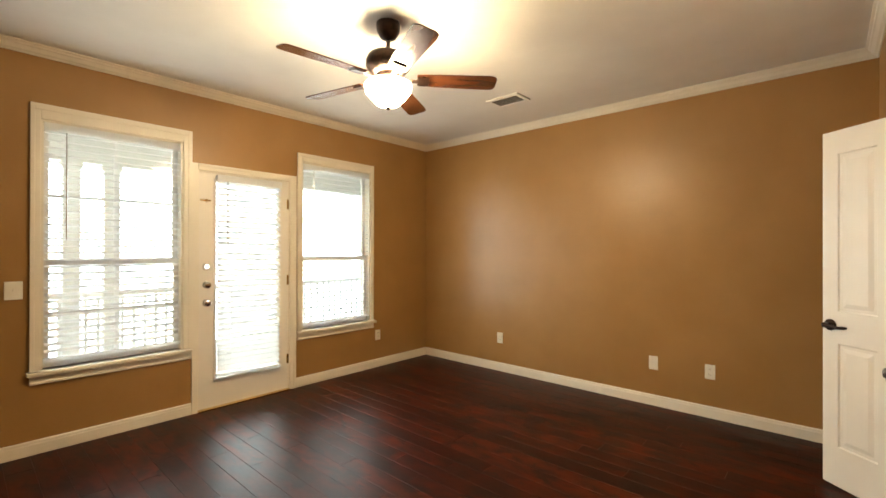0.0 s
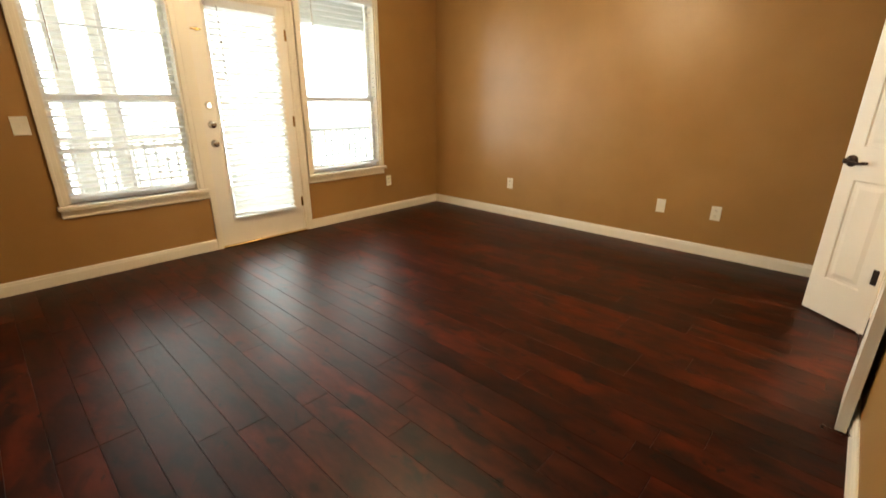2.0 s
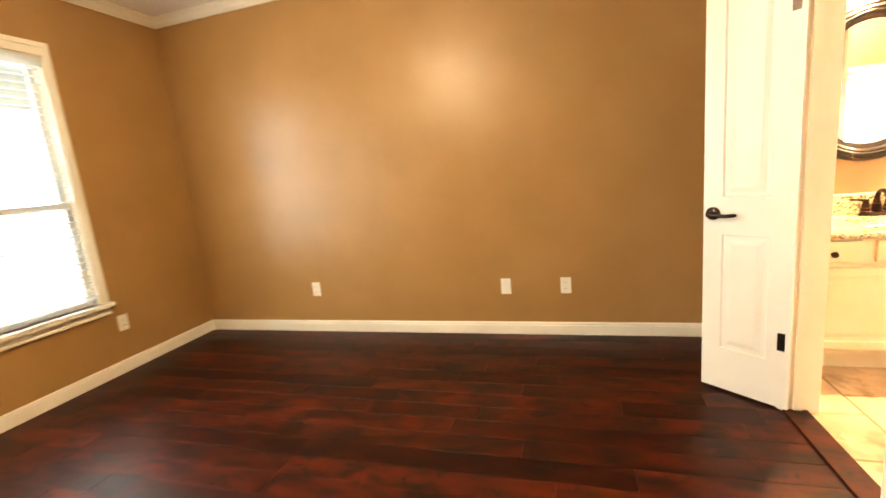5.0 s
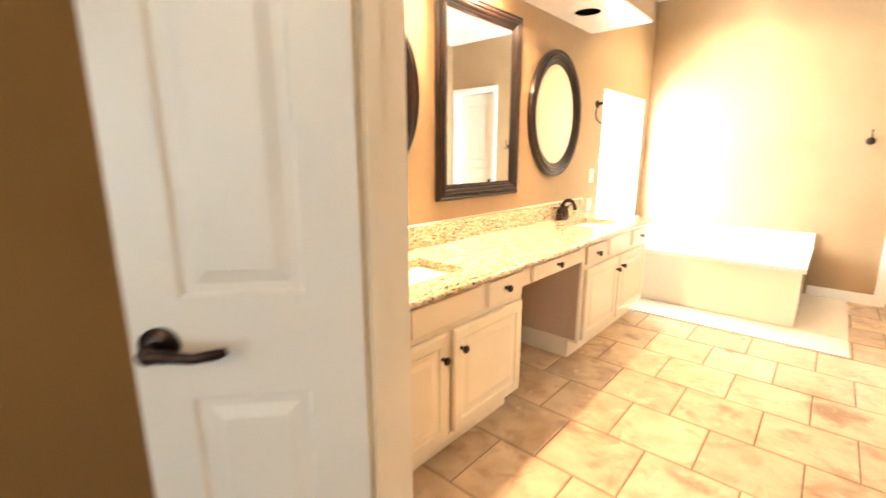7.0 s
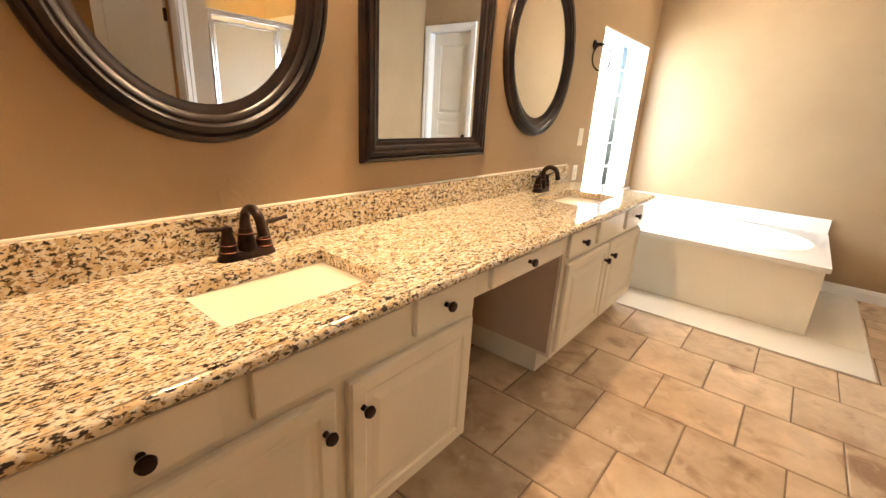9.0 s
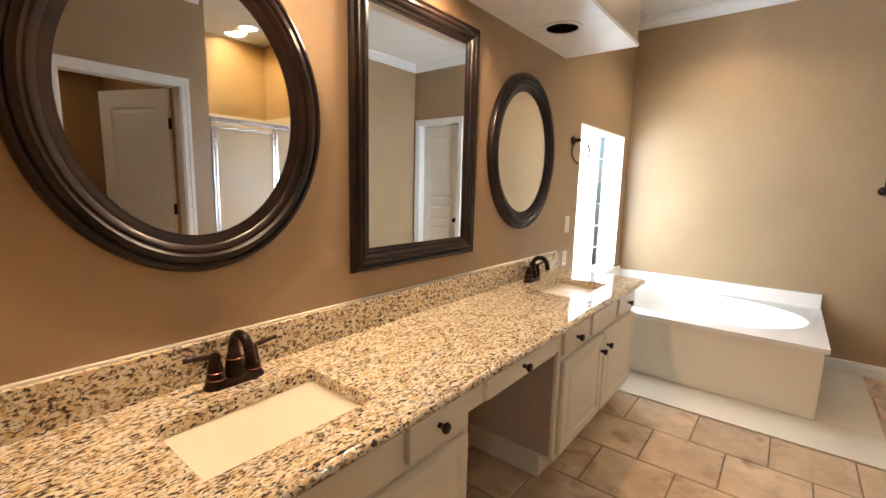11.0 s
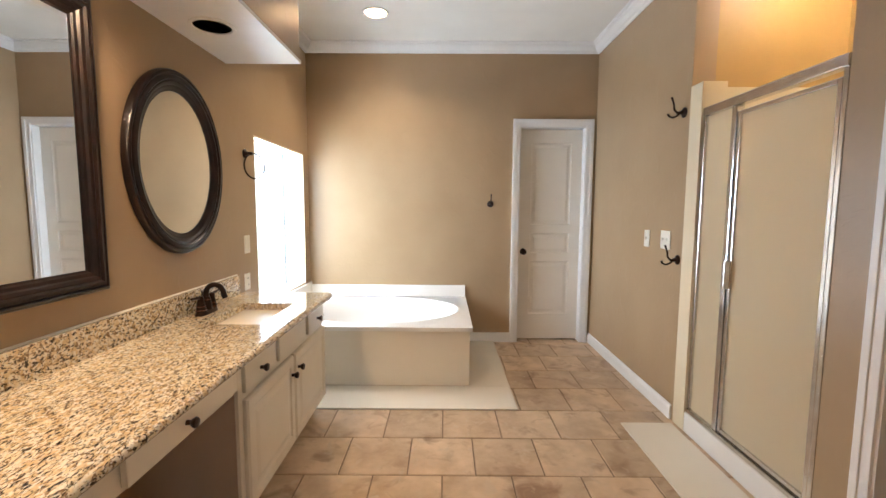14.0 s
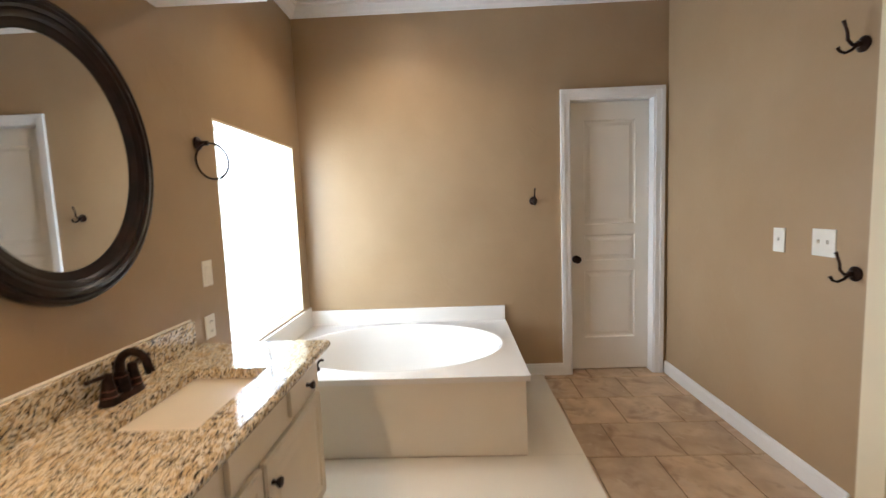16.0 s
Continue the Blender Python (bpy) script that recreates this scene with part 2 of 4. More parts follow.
# unlit can lens; also the painted shade behind the vent slats
M_CAN_OFF = mat("dark_lens_and_vent_shade", (0.05, 0.05, 0.045), (0.16, 0.17, 0.15), rough=0.15, scale=9)
M_BACKDROP = glow("bright_outdoor_haze", (0.76, 0.90, 1.0), PORCH_GLOW)
M_PORCH = mat("white_porch_paint", (0.80, 0.80, 0.78), (0.86, 0.86, 0.84), rough=0.6, scale=4)
M_PORCH_FLOOR = mat("grey_porch_concrete", (0.55, 0.54, 0.52), (0.62, 0.61, 0.59), rough=0.8, scale=4)
M_PANE = glass("window_glass", (0.97, 0.985, 0.975), 0.02, 0.06)
M_BLOCK = glass("glass_block", (0.985, 0.995, 0.99), 0.12, 0.03)
M_MIRROR = bpy.data.materials.new("mirror_silver")
M_MIRROR.use_nodes = True
_b = M_MIRROR.node_tree.nodes["Principled BSDF"]
_b.inputs["Base Color"].default_value, _b.inputs["Metallic"].default_value, _b.inputs["Roughness"].default_value = (0.90, 0.91, 0.90, 1), 1.0, 0.0
M_SHOWER_GLASS = frosted("frosted_shower_glass", (0.84, 0.76, 0.58))


# ---- mesh helpers ----
def add_box(bm, x0, y0, z0, x1, y1, z1, bevel=0.0):
    got = bmesh.ops.create_cube(bm, size=1, matrix=Matrix.Translation(((x0 + x1) / 2, (y0 + y1) / 2, (z0 + z1) / 2)) @ Matrix.Diagonal((x1 - x0, y1 - y0, z1 - z0, 1)))
    if bevel:
        edges = list({e for v in got["verts"] for e in v.link_edges})
        bmesh.ops.bevel(bm, geom=edges, offset=bevel, segments=2, affect="EDGES", profile=0.6)
    return bm


def boxes(*specs, bevel=0.0):
    bm = bmesh.new()
    for s in specs:
        add_box(bm, *s, bevel=bevel)
    return bm


def lathe(profile, at=(0, 0, 0), turn=None, segs=24, bm=None, sx=1.0):
    """Turns (radius, height) pairs round z."""
    bm = bm or bmesh.new()
    m = Matrix.Translation(at) @ (turn or Matrix())
    rings = []
    for r, z in profile:
        rings.append([bm.verts.new(m @ Vector((sx * r * math.cos(a), r * math.sin(a), z))) for a in (2 * math.pi * i / segs for i in range(segs))])
    for a, b in zip(rings, rings[1:]):
        for i in range(segs):
            bm.faces.new((a[i], a[(i + 1) % segs], b[(i + 1) % segs], b[i]))
    if profile[0][0] > 0.0005:
        bm.faces.new(rings[0][::-1])
    if profile[-1][0] > 0.0005:
        bm.faces.new(rings[-1])
    return bm


def tube(points, radii, bm=None, segs=10, closed=False):
    """A round bar along points."""
    bm = bm or bmesh.new()
    pts = [Vector(p) for p in points]
    n = len(pts)
    radii = [radii] * n if isinstance(radii, (int, float)) else radii
    rings, side = [], None
    for i, p in enumerate(pts):
        a = pts[(i - 1) % n] if (closed or i) else p
        b = pts[(i + 1) % n] if (closed or i < n - 1) else p
        d = (b - a).normalized()
        if side is None:
            side = d.orthogonal().normalized()
        side = (side - d * side.dot(d)).normalized()
        up = d.cross(side)
        rings.append([bm.verts.new(p + radii[i] * (side * math.cos(t) + up * math.sin(t))) for t in (2 * math.pi * k / segs for k in range(segs))])
    pairs = list(zip(rings, rings[1:])) + ([(rings[-1], rings[0])] if closed else [])
    for a, b in pairs:
        for k in range(segs):
            bm.faces.new((a[k], a[(k + 1) % segs], b[(k + 1) % segs], b[k]))
    if not closed:
        bm.faces.new(rings[0][::-1])
        bm.faces.new(rings[-1])
    return bm


def sweep_profile(profile, start, end, out):
    """A moulding: (out, up) pairs swept straight from start to end."""
    bm = bmesh.new()
    out = Vector(out)
    rows = [[bm.verts.new(Vector(p) + out * o + Vector((0, 0, u))) for o, u in profile] for p in (start, end)]
    n = len(profile)
    for i in range(n):
        bm.faces.new((rows[0][i], rows[0][(i + 1) % n], rows[1][(i + 1) % n], rows[1][i]))
    bm.faces.new(rows[0][::-1])
    bm.faces.new(rows[1])
    return bm


def mesh_of(name, bm, material, smooth=False):
    bmesh.ops.recalc_face_normals(bm, faces=bm.faces)
    me = bpy.data.meshes.new(name)
    bm.to_mesh(me)
    bm.free()
    me.materials.append(material)
    if smooth:
        for p in me.polygons:
            p.use_smooth = True
        me.set_sharp_from_angle(angle=radians(40))
    return me


def part(name, bm, material, parent, label="", smooth=False):
    ob = new(name, mesh_of(name, bm, material, smooth))
    ob.parent = parent
    return tagged(ob, label)


def whole(name, bm, material, label, category, kind="", group="", smooth=False):
    return tagged(new(name, mesh_of(name, bm, material, smooth)), label, category, group, kind)


def thing(name, at, label, category, group="", kind=""):
    ob = new(name)
    ob.empty_display_size = 0.1
    ob.matrix_world = at if isinstance(at, Matrix) else Matrix.Translation(at)
    return tagged(ob, label, category, group, kind)


# ---- structure: bedroom x 0..4.1, y -6..0; bath x 4.21..8.605, y -2.635..0.06 ----
BED_H, BATH_H = 2.656, 2.785
# window 1, garden door and window 2 openings in the west wall (y0, y1, z0, z1)
W1, GD, W2 = (-3.635, -2.797, 0.538, 2.188), (-2.69, -1.885, 0.0, 1.985), (-1.752, -0.903, 0.542, 2.195)
T = 0.16
whole("wall_west", boxes(
    (-T, -6.15, 0, 0, W1[0], BED_H), (-T, W1[0], 0, 0, W1[1], W1[2]), (-T, W1[0], W1[3], 0, W1[1], BED_H),
    (-T, W1[1], 0, 0, GD[0], BED_H), (-T, GD[0], GD[3], 0, GD[1], BED_H), (-T, GD[1], 0, 0, W2[0], BED_H),
    (-T, W2[0], 0, 0, W2[1], W2[2]), (-T, W2[0], W2[3], 0, W2[1], BED_H), (-T, W2[1], 0, 0, 0, BED_H)),
    M_BED_WALL, "tan painted bedroom wall with two windows and a door", "wall", "structure")
whole("wall_north", boxes((-T, 0, 0, 4.10, 0.16, BED_H)), M_BED_WALL, "plain tan painted bedroom wall with a soft sheen", "wall", "structure")
whole("wall_south", boxes((-T, -6.15, 0, 4.21, -6.0, BED_H)), M_BED_WALL, "plain tan painted bedroom wall", "wall", "structure")
# double door opening in the wall between bedroom and bath
DO = (-1.62, -0.875, 2.045)
whole("wall_divider_bedroom", boxes((4.10, -6.0, 0, 4.155, DO[0], 2.9), (4.10, DO[1], 0, 4.155, 0.16, 2.9), (4.10, DO[0], DO[2], 4.155, DO[1], 2.9)),
      M_BED_WALL, "tan painted bedroom wall with a double door opening", "wall", "structure")
whole("wall_divider_bath", boxes((4.155, -6.0, 0, 4.238, DO[0], 2.9), (4.155, DO[1], 0, 4.238, 0.22, 2.9), (4.155, DO[0], DO[2], 4.238, DO[1], 2.9)),
      M_BATH_WALL, "beige painted bathroom wall with a double door opening", "wall", "structure")
whole("ceiling_bedroom", boxes((-T, -6.15, BED_H, 4.10, 0.16, BED_H + 0.1)), M_CEILING, "flat off-white bedroom ceiling", "ceiling", "structure")
BW = (7.44, 8.47, 0.60, 1.776)
whole("wall_bath_north", boxes((4.21, 0.06, 0, BW[0], 0.22, 2.9), (BW[1], 0.06, 0, 8.765, 0.22, 2.9), (BW[0], 0.06, 0, BW[1], 0.22, BW[2]), (BW[0], 0.06, BW[3], BW[1], 0.22, 2.9)),
      M_BATH_WALL, "textured beige bathroom wall with a glass block window", "wall", "structure")
CD = (-2.549, -1.923, 2.058)
whole("wall_bath_east", boxes((8.605, -2.75, 0, 8.765, CD[0], 2.9), (8.605, CD[1], 0, 8.765, 0.06, 2.9), (8.605, CD[0], CD[2], 8.765, CD[1], 2.9)),
      M_BATH_WALL, "textured beige bathroom wall behind the tub", "wall", "structure")
SY = -2.635
whole("wall_bath_south", boxes((7.034, SY - 0.13, 0, 8.605, SY, 2.9), (5.835, SY - 0.13, 0, 6.045, SY, 2.9), (5.07, SY - 0.13, 2.05, 5.835, SY, 2.9), (4.21, SY - 0.13, 0, 5.07, SY, 2.9)),
      M_BATH_WALL, "beige bathroom wall with a closet doorway and shower alcove", "wall", "structure")
whole("wall_shower_upper", boxes((6.025, -3.62, 1.99, 7.055, -3.52, 2.9), (5.925, -3.62, 1.99, 6.025, SY - 0.13, 2.9), (7.055, -3.62, 1.99, 7.155, SY - 0.13, 2.9)),
      M_SHOWER_PAINT, "ochre painted wall above the shower surround", "wall", "structure")
whole("wall_shower_surround", boxes((6.025, -3.62, 0, 7.055, -3.50, 1.99), (5.925, -3.62, 0, 6.045, SY - 0.13, 1.99), (7.035, -3.62, 0, 7.155, SY - 0.13, 1.99),
      (6.92, SY - 0.13, 0, 7.034, SY + 0.004, 1.99), (6.046, SY - 0.13, 0, 6.054, SY - 0.06, 1.99)), M_SHOWER_TILE, "glossy cream shower surround", "wall", "structure")
whole("wall_closet", boxes((4.21, -4.6, 0, 5.9, -4.5, 2.9), (5.8, -4.5, 0, 5.9, SY - 0.13, 2.9), (4.155, -6.0, 0, 4.21, -4.5, 2.9)), M_BED_WALL, "tan painted closet wall", "wall", "structure")
whole("ceiling_bath", boxes((4.21, -4.6, BATH_H, 8.765, 0.22, 2.91)), M_CEILING, "flat white bathroom ceiling", "ceiling", "structure")
whole("soffit", boxes((4.21, -0.375, 2.148, 7.102, 0.06, BATH_H)), M_BATH_WALL, "beige painted soffit over the vanity", "soffit", "structure")
whole("soffit_panel", boxes((4.21, -0.382, 2.130, 7.109, 0.06, 2.148)), M_WHITE_TRIM, "white underside panel of the vanity soffit", "soffit", "structure")

CROWN = [(0, 0), (0.012, 0), (0.02, 0.012), (0.035, 0.02), (0.055, 0.045), (0.066, 0.052), (0.07, 0.066), (0.085, 0.072), (0.085, 0.082), (0, 0.082)]
BASE = [(0, 0), (0.014, 0), (0.014, 0.066), (0.011, 0.073), (0.011, 0.083), (0.006, 0.092), (0, 0.092)]


def moulding(name, profile, start, end, out, material, label):
    return whole(name, sweep_profile(profile, start, end, out), material, label, name, "structure")


CROWN_BED = [(o * 0.78, u * 0.78) for o, u in CROWN]
ZC, ZB = BED_H - 0.064, BATH_H - 0.082
moulding("crown_moulding", CROWN_BED, (0, -6, ZC), (0, 0, ZC), (1, 0, 0), M_TRIM, "cream painted crown moulding")
moulding("crown_moulding", CROWN_BED, (0, 0, ZC), (4.10, 0, ZC), (0, -1, 0), M_TRIM, "cream painted crown moulding")
moulding("crown_moulding", CROWN_BED, (4.10, 0, ZC), (4.10, -6, ZC), (-1, 0, 0), M_TRIM, "cream painted crown moulding")
moulding("crown_moulding", CROWN_BED, (0, -6, ZC), (4.10, -6, ZC), (0, 1, 0), M_TRIM, "cream painted crown moulding")
moulding("crown_moulding", CROWN, (7.102, 0.06, ZB), (8.605, 0.06, ZB), (0, -1, 0), M_WHITE_TRIM, "white painted crown moulding")
moulding("crown_moulding", CROWN, (8.605, 0.06, ZB), (8.605, SY, ZB), (-1, 0, 0), M_WHITE_TRIM, "white painted crown moulding")
moulding("crown_moulding", CROWN, (7.034, SY, ZB), (8.605, SY, ZB), (0, 1, 0), M_WHITE_TRIM, "white painted crown moulding")
moulding("crown_moulding", CROWN, (4.21, SY, ZB), (6.0, SY, ZB), (0, 1, 0), M_WHITE_TRIM, "white painted crown moulding")
moulding("crown_moulding", CROWN, (4.238, -0.375, ZB), (4.238, SY, ZB), (1, 0, 0), M_WHITE_TRIM, "white painted crown moulding")
moulding("baseboard", BASE, (0, -6, 0), (0, GD[0] - 0.045, 0), (1, 0, 0), M_TRIM, "cream painted baseboard")
moulding("baseboard", BASE, (0, GD[1] + 0.07, 0), (0, 0, 0), (1, 0, 0), M_TRIM, "cream painted baseboard")
moulding("baseboard", BASE, (0, 0, 0), (4.10, 0, 0), (0, -1, 0), M_TRIM, "cream painted baseboard")
moulding("baseboard", BASE, (4.10, 0, 0), (4.10, DO[1] + 0.065, 0), (-1, 0, 0), M_TRIM, "cream painted baseboard")
moulding("baseboard", BASE, (4.10, DO[0] - 0.065, 0), (4.10, -6, 0), (-1, 0, 0), M_TRIM, "cream painted baseboard")
moulding("baseboard", BASE, (0, -6, 0), (4.10, -6, 0), (0, 1, 0), M_TRIM, "cream painted baseboard")
moulding("baseboard", BASE, (7.06, SY, 0), (8.605, SY, 0), (0, 1, 0), M_WHITE_TRIM, "white painted baseboard")
moulding("baseboard", BASE, (8.605, CD[1] + 0.06, 0), (8.605, -1.435, 0), (-1, 0, 0), M_WHITE_TRIM, "white painted baseboard")
moulding("baseboard", BASE, (4.21, SY, 0), (5.005, SY, 0), (0, 1, 0), M_WHITE_TRIM, "white painted baseboard")
moulding("baseboard", BASE, (4.238, DO[0] - 0.065, 0), (4.238, SY, 0), (1, 0, 0), M_WHITE_TRIM, "white painted baseboard")
moulding("baseboard", BASE, (5.8, -2.77, 0), (5.8, -4.5, 0), (-1, 0, 0), M_TRIM, "cream painted baseboard")
moulding("baseboard", BASE, (4.21, -4.5, 0), (5.8, -4.5, 0), (0, 1, 0), M_TRIM, "cream painted baseboard")


def casing(bm, axis, plane, out, a0, a1, z0, z1, w=0.062, t=0.018, foot=True):
    """Two-step casing round an opening on a wall plane; axis: the way it runs."""
    def put(u0, v0, u1, v1, d):
        lo, hi = sorted((plane, plane + out * d))
        if axis == "y":
            add_box(bm, lo, u0, v0, hi, u1, v1, bevel=0.003)
        else:
            add_box(bm, u0, lo, v0, u1, hi, v1, bevel=0.003)
    for k, (ww, d) in enumerate(((w, t * 0.7), (w * 0.45, t))):
        s = w - ww
        put(a0 - w, z0, a0 - s, z1 + w, d + k * 0.001)
        put(a1 + s, z0, a1 + w, z1 + w, d + k * 0.001)
        put(a0 - w + (0.001 if k else ww), z1 + s, a1 + w - (0.001 if k else ww), z1 + w - 0.001, d + 0.0005 + k * 0.001)
    return bm


# ---- bedroom windows and garden door ----
def bedroom_window(name, o, label, cas):
    y0, y1, z0, z1 = o
    win = thing(name, (0, (y0 + y1) / 2, z0), label, "window", kind="structure")
    inv = Matrix.Translation((0, -(y0 + y1) / 2, -z0))

    def p(n, bm, m, lab=""):
        bmesh.ops.transform(bm, matrix=inv, verts=bm.verts)
        return part(n, bm, m, win, lab)
    b = bmesh.new()
    l, r, t = cas
    for s in ((0, y0 - l, z0, 0.016, y0, z1 + t), (0, y1, z0, 0.016, y1 + r, z1 + t), (0, y0, z1, 0.016, y1, z1 + t),
              (0, y0 - l, z0, 0.022, y0 - l * 0.55, z1 + t), (0, y1 + r * 0.55, z0, 0.022, y1 + r, z1 + t), (0, y0 - l * 0.55, z1 + t * 0.6, 0.0215, y1 + r * 0.55, z1 + t)):
        add_box(b, *s, bevel=0.003)
    p("casing", b, M_TRIM)
    p("window_sill", boxes((-0.1, y0 - l - 0.015, z0 - 0.028, 0.055, y1 + r + 0.015 if name == "window_2" else y1 + r, z0, ), bevel=0.006), M_TRIM)
    p("apron", boxes((0, y0 - l, z0 - 0.085, 0.018, y1 + r, z0 - 0.0285), (0, y0 - l, z0 - 0.085, 0.024, y1 + r, z0 - 0.07), bevel=0.003), M_TRIM)
    p("jamb_lining", boxes((-T, y0, z0, 0, y0 + 0.014, z1), (-T, y1 - 0.014, z0, 0, y1, z1), (-T, y0 + 0.014, z1 - 0.014, 0, y1 - 0.014, z1)), M_TRIM)
    zm = 1.243
    f = 0.035
    for n, za, zb, x in (("lower_sash", z0, zm + 0.02, -0.085), ("upper_sash", zm - 0.02, z1 - 0.014, -0.115)):
        p(n, boxes((x, y0 + 0.014, za, x + 0.028, y0 + 0.014 + f, zb), (x, y1 - 0.014 - f, za, x + 0.028, y1 - 0.014, zb),
                   (x, y0 + 0.014 + f, za, x + 0.028, y1 - 0.014 - f, za + f), (x, y0 + 0.014 + f, zb - f, x + 0.028, y1 - 0.014 - f, zb)), M_WHITE_TRIM)
        ym, zc = (y0 + y1) / 2, (za + zb) / 2
        if name == "window_1":
            p("muntin", boxes((x + 0.004, ym - 0.009, za + f, x + 0.02, ym + 0.009, zb - f), (x + 0.005, y0 + 0.05, zc - 0.009, x + 0.019, y1 - 0.05, zc + 0.009)), M_WHITE_TRIM)
        pane = p("pane", boxes((x + 0.01, y0 + 0.05, za + f, x + 0.013, y1 - 0.05, zb - f)), M_PANE)
        pane.visible_shadow = False
    return win


bedroom_window("window_1", W1, "tall double-hung window with cream casing and sill", (0.052, 0.062, 0.098))
bedroom_window("window_2", W2, "tall double-hung window with cream casing beside the door", (0.052, 0.036, 0.082))


def blind(y0, y1, z0, z1, x, label, pitch=0.047, tilt=38, wand=0.6, skew=0.0, width=0.05):
    b = thing("window_blind", (x, (y0 + y1) / 2, z1), label, "blind", "bedroom blinds")
    h = (y1 - y0) / 2
    part("headrail", boxes((-0.022, -h, -0.042, 0.022, h, 0), bevel=0.004), M_BLIND, b)
    part("valance", boxes((0.023, -h, -0.055, 0.029, h, 0.004), bevel=0.002), M_BLIND, b)
    n = int((z1 - z0 - 0.09) / pitch)
    bm = bmesh.new()
    rows = [[bm.verts.new((u * width, s * (h - 0.006), 0.0035 * math.cos(u * math.pi))) for u in (-0.5, -0.25, 0, 0.25, 0.5)] for s in (-1, 1)]
    for i in range(4):
        bm.faces.new((rows[0][i], rows[0][i + 1], rows[1][i + 1], rows[1][i]))
    ex = bmesh.ops.extrude_face_region(bm, geom=bm.faces[:])
    bmesh.ops.translate(bm, vec=(0, 0, 0.0018), verts=[v for v in ex["geom"] if isinstance(v, bmesh.types.BMVert)])
    slat = mesh_of("slat", bm, M_BLIND)
    for i in range(n):
        s = new("slat", slat)
        s.parent = b
        s.matrix_local = pose(0, 0, -0.065 - i * pitch, random.uniform(-0.03, 0.03) + skew * i / n, tilt + random.uniform(-0.5, 0.5), 0)
    part("bottom_rail", boxes((-0.024, -h, -0.012, 0.024, h, 0.012), bevel=0.004), M_BLIND, b).matrix_local = pose(0, 0, -0.075 - n * pitch, skew, 0, 0)
    for f in (-0.62, 0.0, 0.62):
        part("ladder_cord", tube([(0.024, f * h, -0.05), (0.024, f * h, -0.07 - n * pitch)], 0.0012, segs=5), M_BLIND, b)
    part("tilt_wand", tube([(0.034, -h * 0.72, -0.05), (0.036, -h * 0.72, -0.05 - wand)], 0.004, segs=8), M_CHROME, b, "clear grey tilt wand")
    return b


blind(W1[0] + 0.016, W1[1] - 0.016, W1[2] + 0.004, W1[3] - 0.016, -0.03, "white slatted blind lowered over the tall window", tilt=16, wand=0.72)
blind(W2[0] + 0.016, W2[1] - 0.016, W2[2] + 0.004, W2[3] - 0.016, -0.03, "white slatted blind with flat open slats", tilt=4, wand=0.5)

# garden door
gd = thing("door_1", (0, (GD[0] + GD[1]) / 2, 0), "cream half-glazed garden door, closed, with three knobs", "door", kind="structure")
GM = (GD[0] + GD[1]) / 2


def gp(n, bm, m, lab="", smooth=False):
    bmesh.ops.transform(bm, matrix=Matrix.Translation((0, -GM, 0)), verts=bm.verts)
    return part(n, bm, m, gd, lab, smooth)


gy0, gy1 = GD[0] + 0.012, GD[1] - 0.012
gp("door_frame", boxes((0, GD[0] - 0.045, 0, 0.018, GD[0], GD[3] + 0.055), (0, GD[1], 0, 0.018, GD[1] + 0.065, GD[3] + 0.055), (0, GD[0], GD[3], 0.018, GD[1], GD[3] + 0.055),
                       (0, GD[1] + 0.04, 0, 0.024, GD[1] + 0.065, GD[3] + 0.055), (0, GD[0], GD[3] + 0.032, 0.0235, GD[1] + 0.04, GD[3] + 0.0545), bevel=0.003), M_TRIM)
gp("jamb_lining", boxes((-T, GD[0], 0, 0, GD[0] + 0.011, GD[3]), (-T, GD[1] - 0.011, 0, 0, GD[1], GD[3]), (-T, GD[0] + 0.011, GD[3] - 0.011, 0, GD[1] - 0.011, GD[3])), M_TRIM)
ga, gb, gc, gdz = -2.545, -2.0, 0.25, 1.91
gp("door_leaf", boxes((-0.045, gy0, 0.012, -0.004, ga, GD[3] - 0.013), (-0.045, gb, 0.012, -0.004, gy1, GD[3] - 0.013), (-0.045, ga, 0.012, -0.004, gb, gc), (-0.045, ga, gdz, -0.004, gb, GD[3] - 0.013)), M_DOOR)
gp("glass_stop", boxes((-0.004, ga - 0.022, gc - 0.022, 0.006, ga, gdz + 0.022), (-0.004, gb, gc - 0.022, 0.006, gb + 0.022, gdz + 0.022), (-0.004, ga, gc - 0.022, 0.006, gb, gc), (-0.004, ga, gdz, 0.006, gb, gdz + 0.022), bevel=0.003), M_DOOR)
gp("pane", boxes((-0.028, ga, gc, -0.022, gb, gdz)), M_PANE).visible_shadow = False
KNOB = [(0.0, 0.055), (0.016, 0.054), (0.026, 0.046), (0.027, 0.036), (0.018, 0.026), (0.011, 0.02), (0.011, 0.008), (0.029, 0.007), (0.031, 0.0)]
TO_X = Matrix.Rotation(radians(90), 4, "Y")
for z in (1.19, 1.04, 0.89):
    prof = KNOB if z < 1.15 else [(0.0, 0.02), (0.02, 0.02), (0.027, 0.014), (0.03, 0.0)]
    gp("knob" if z < 1.15 else "deadbolt", lathe(prof, (-0.004, -2.622, z), TO_X), M_CHROME, "satin nickel", True)
gp("latch", boxes((-0.004, -2.67, 1.735, 0.006, -2.59, 1.747), (0, -2.632, 1.728, 0.012, -2.618, 1.754), bevel=0.002), M_BRASS, "small brass latch")
gp("threshold", boxes((-0.12, GD[0], 0, 0.035, GD[1], 0.014), bevel=0.004), M_BRASS, "brass threshold strip")
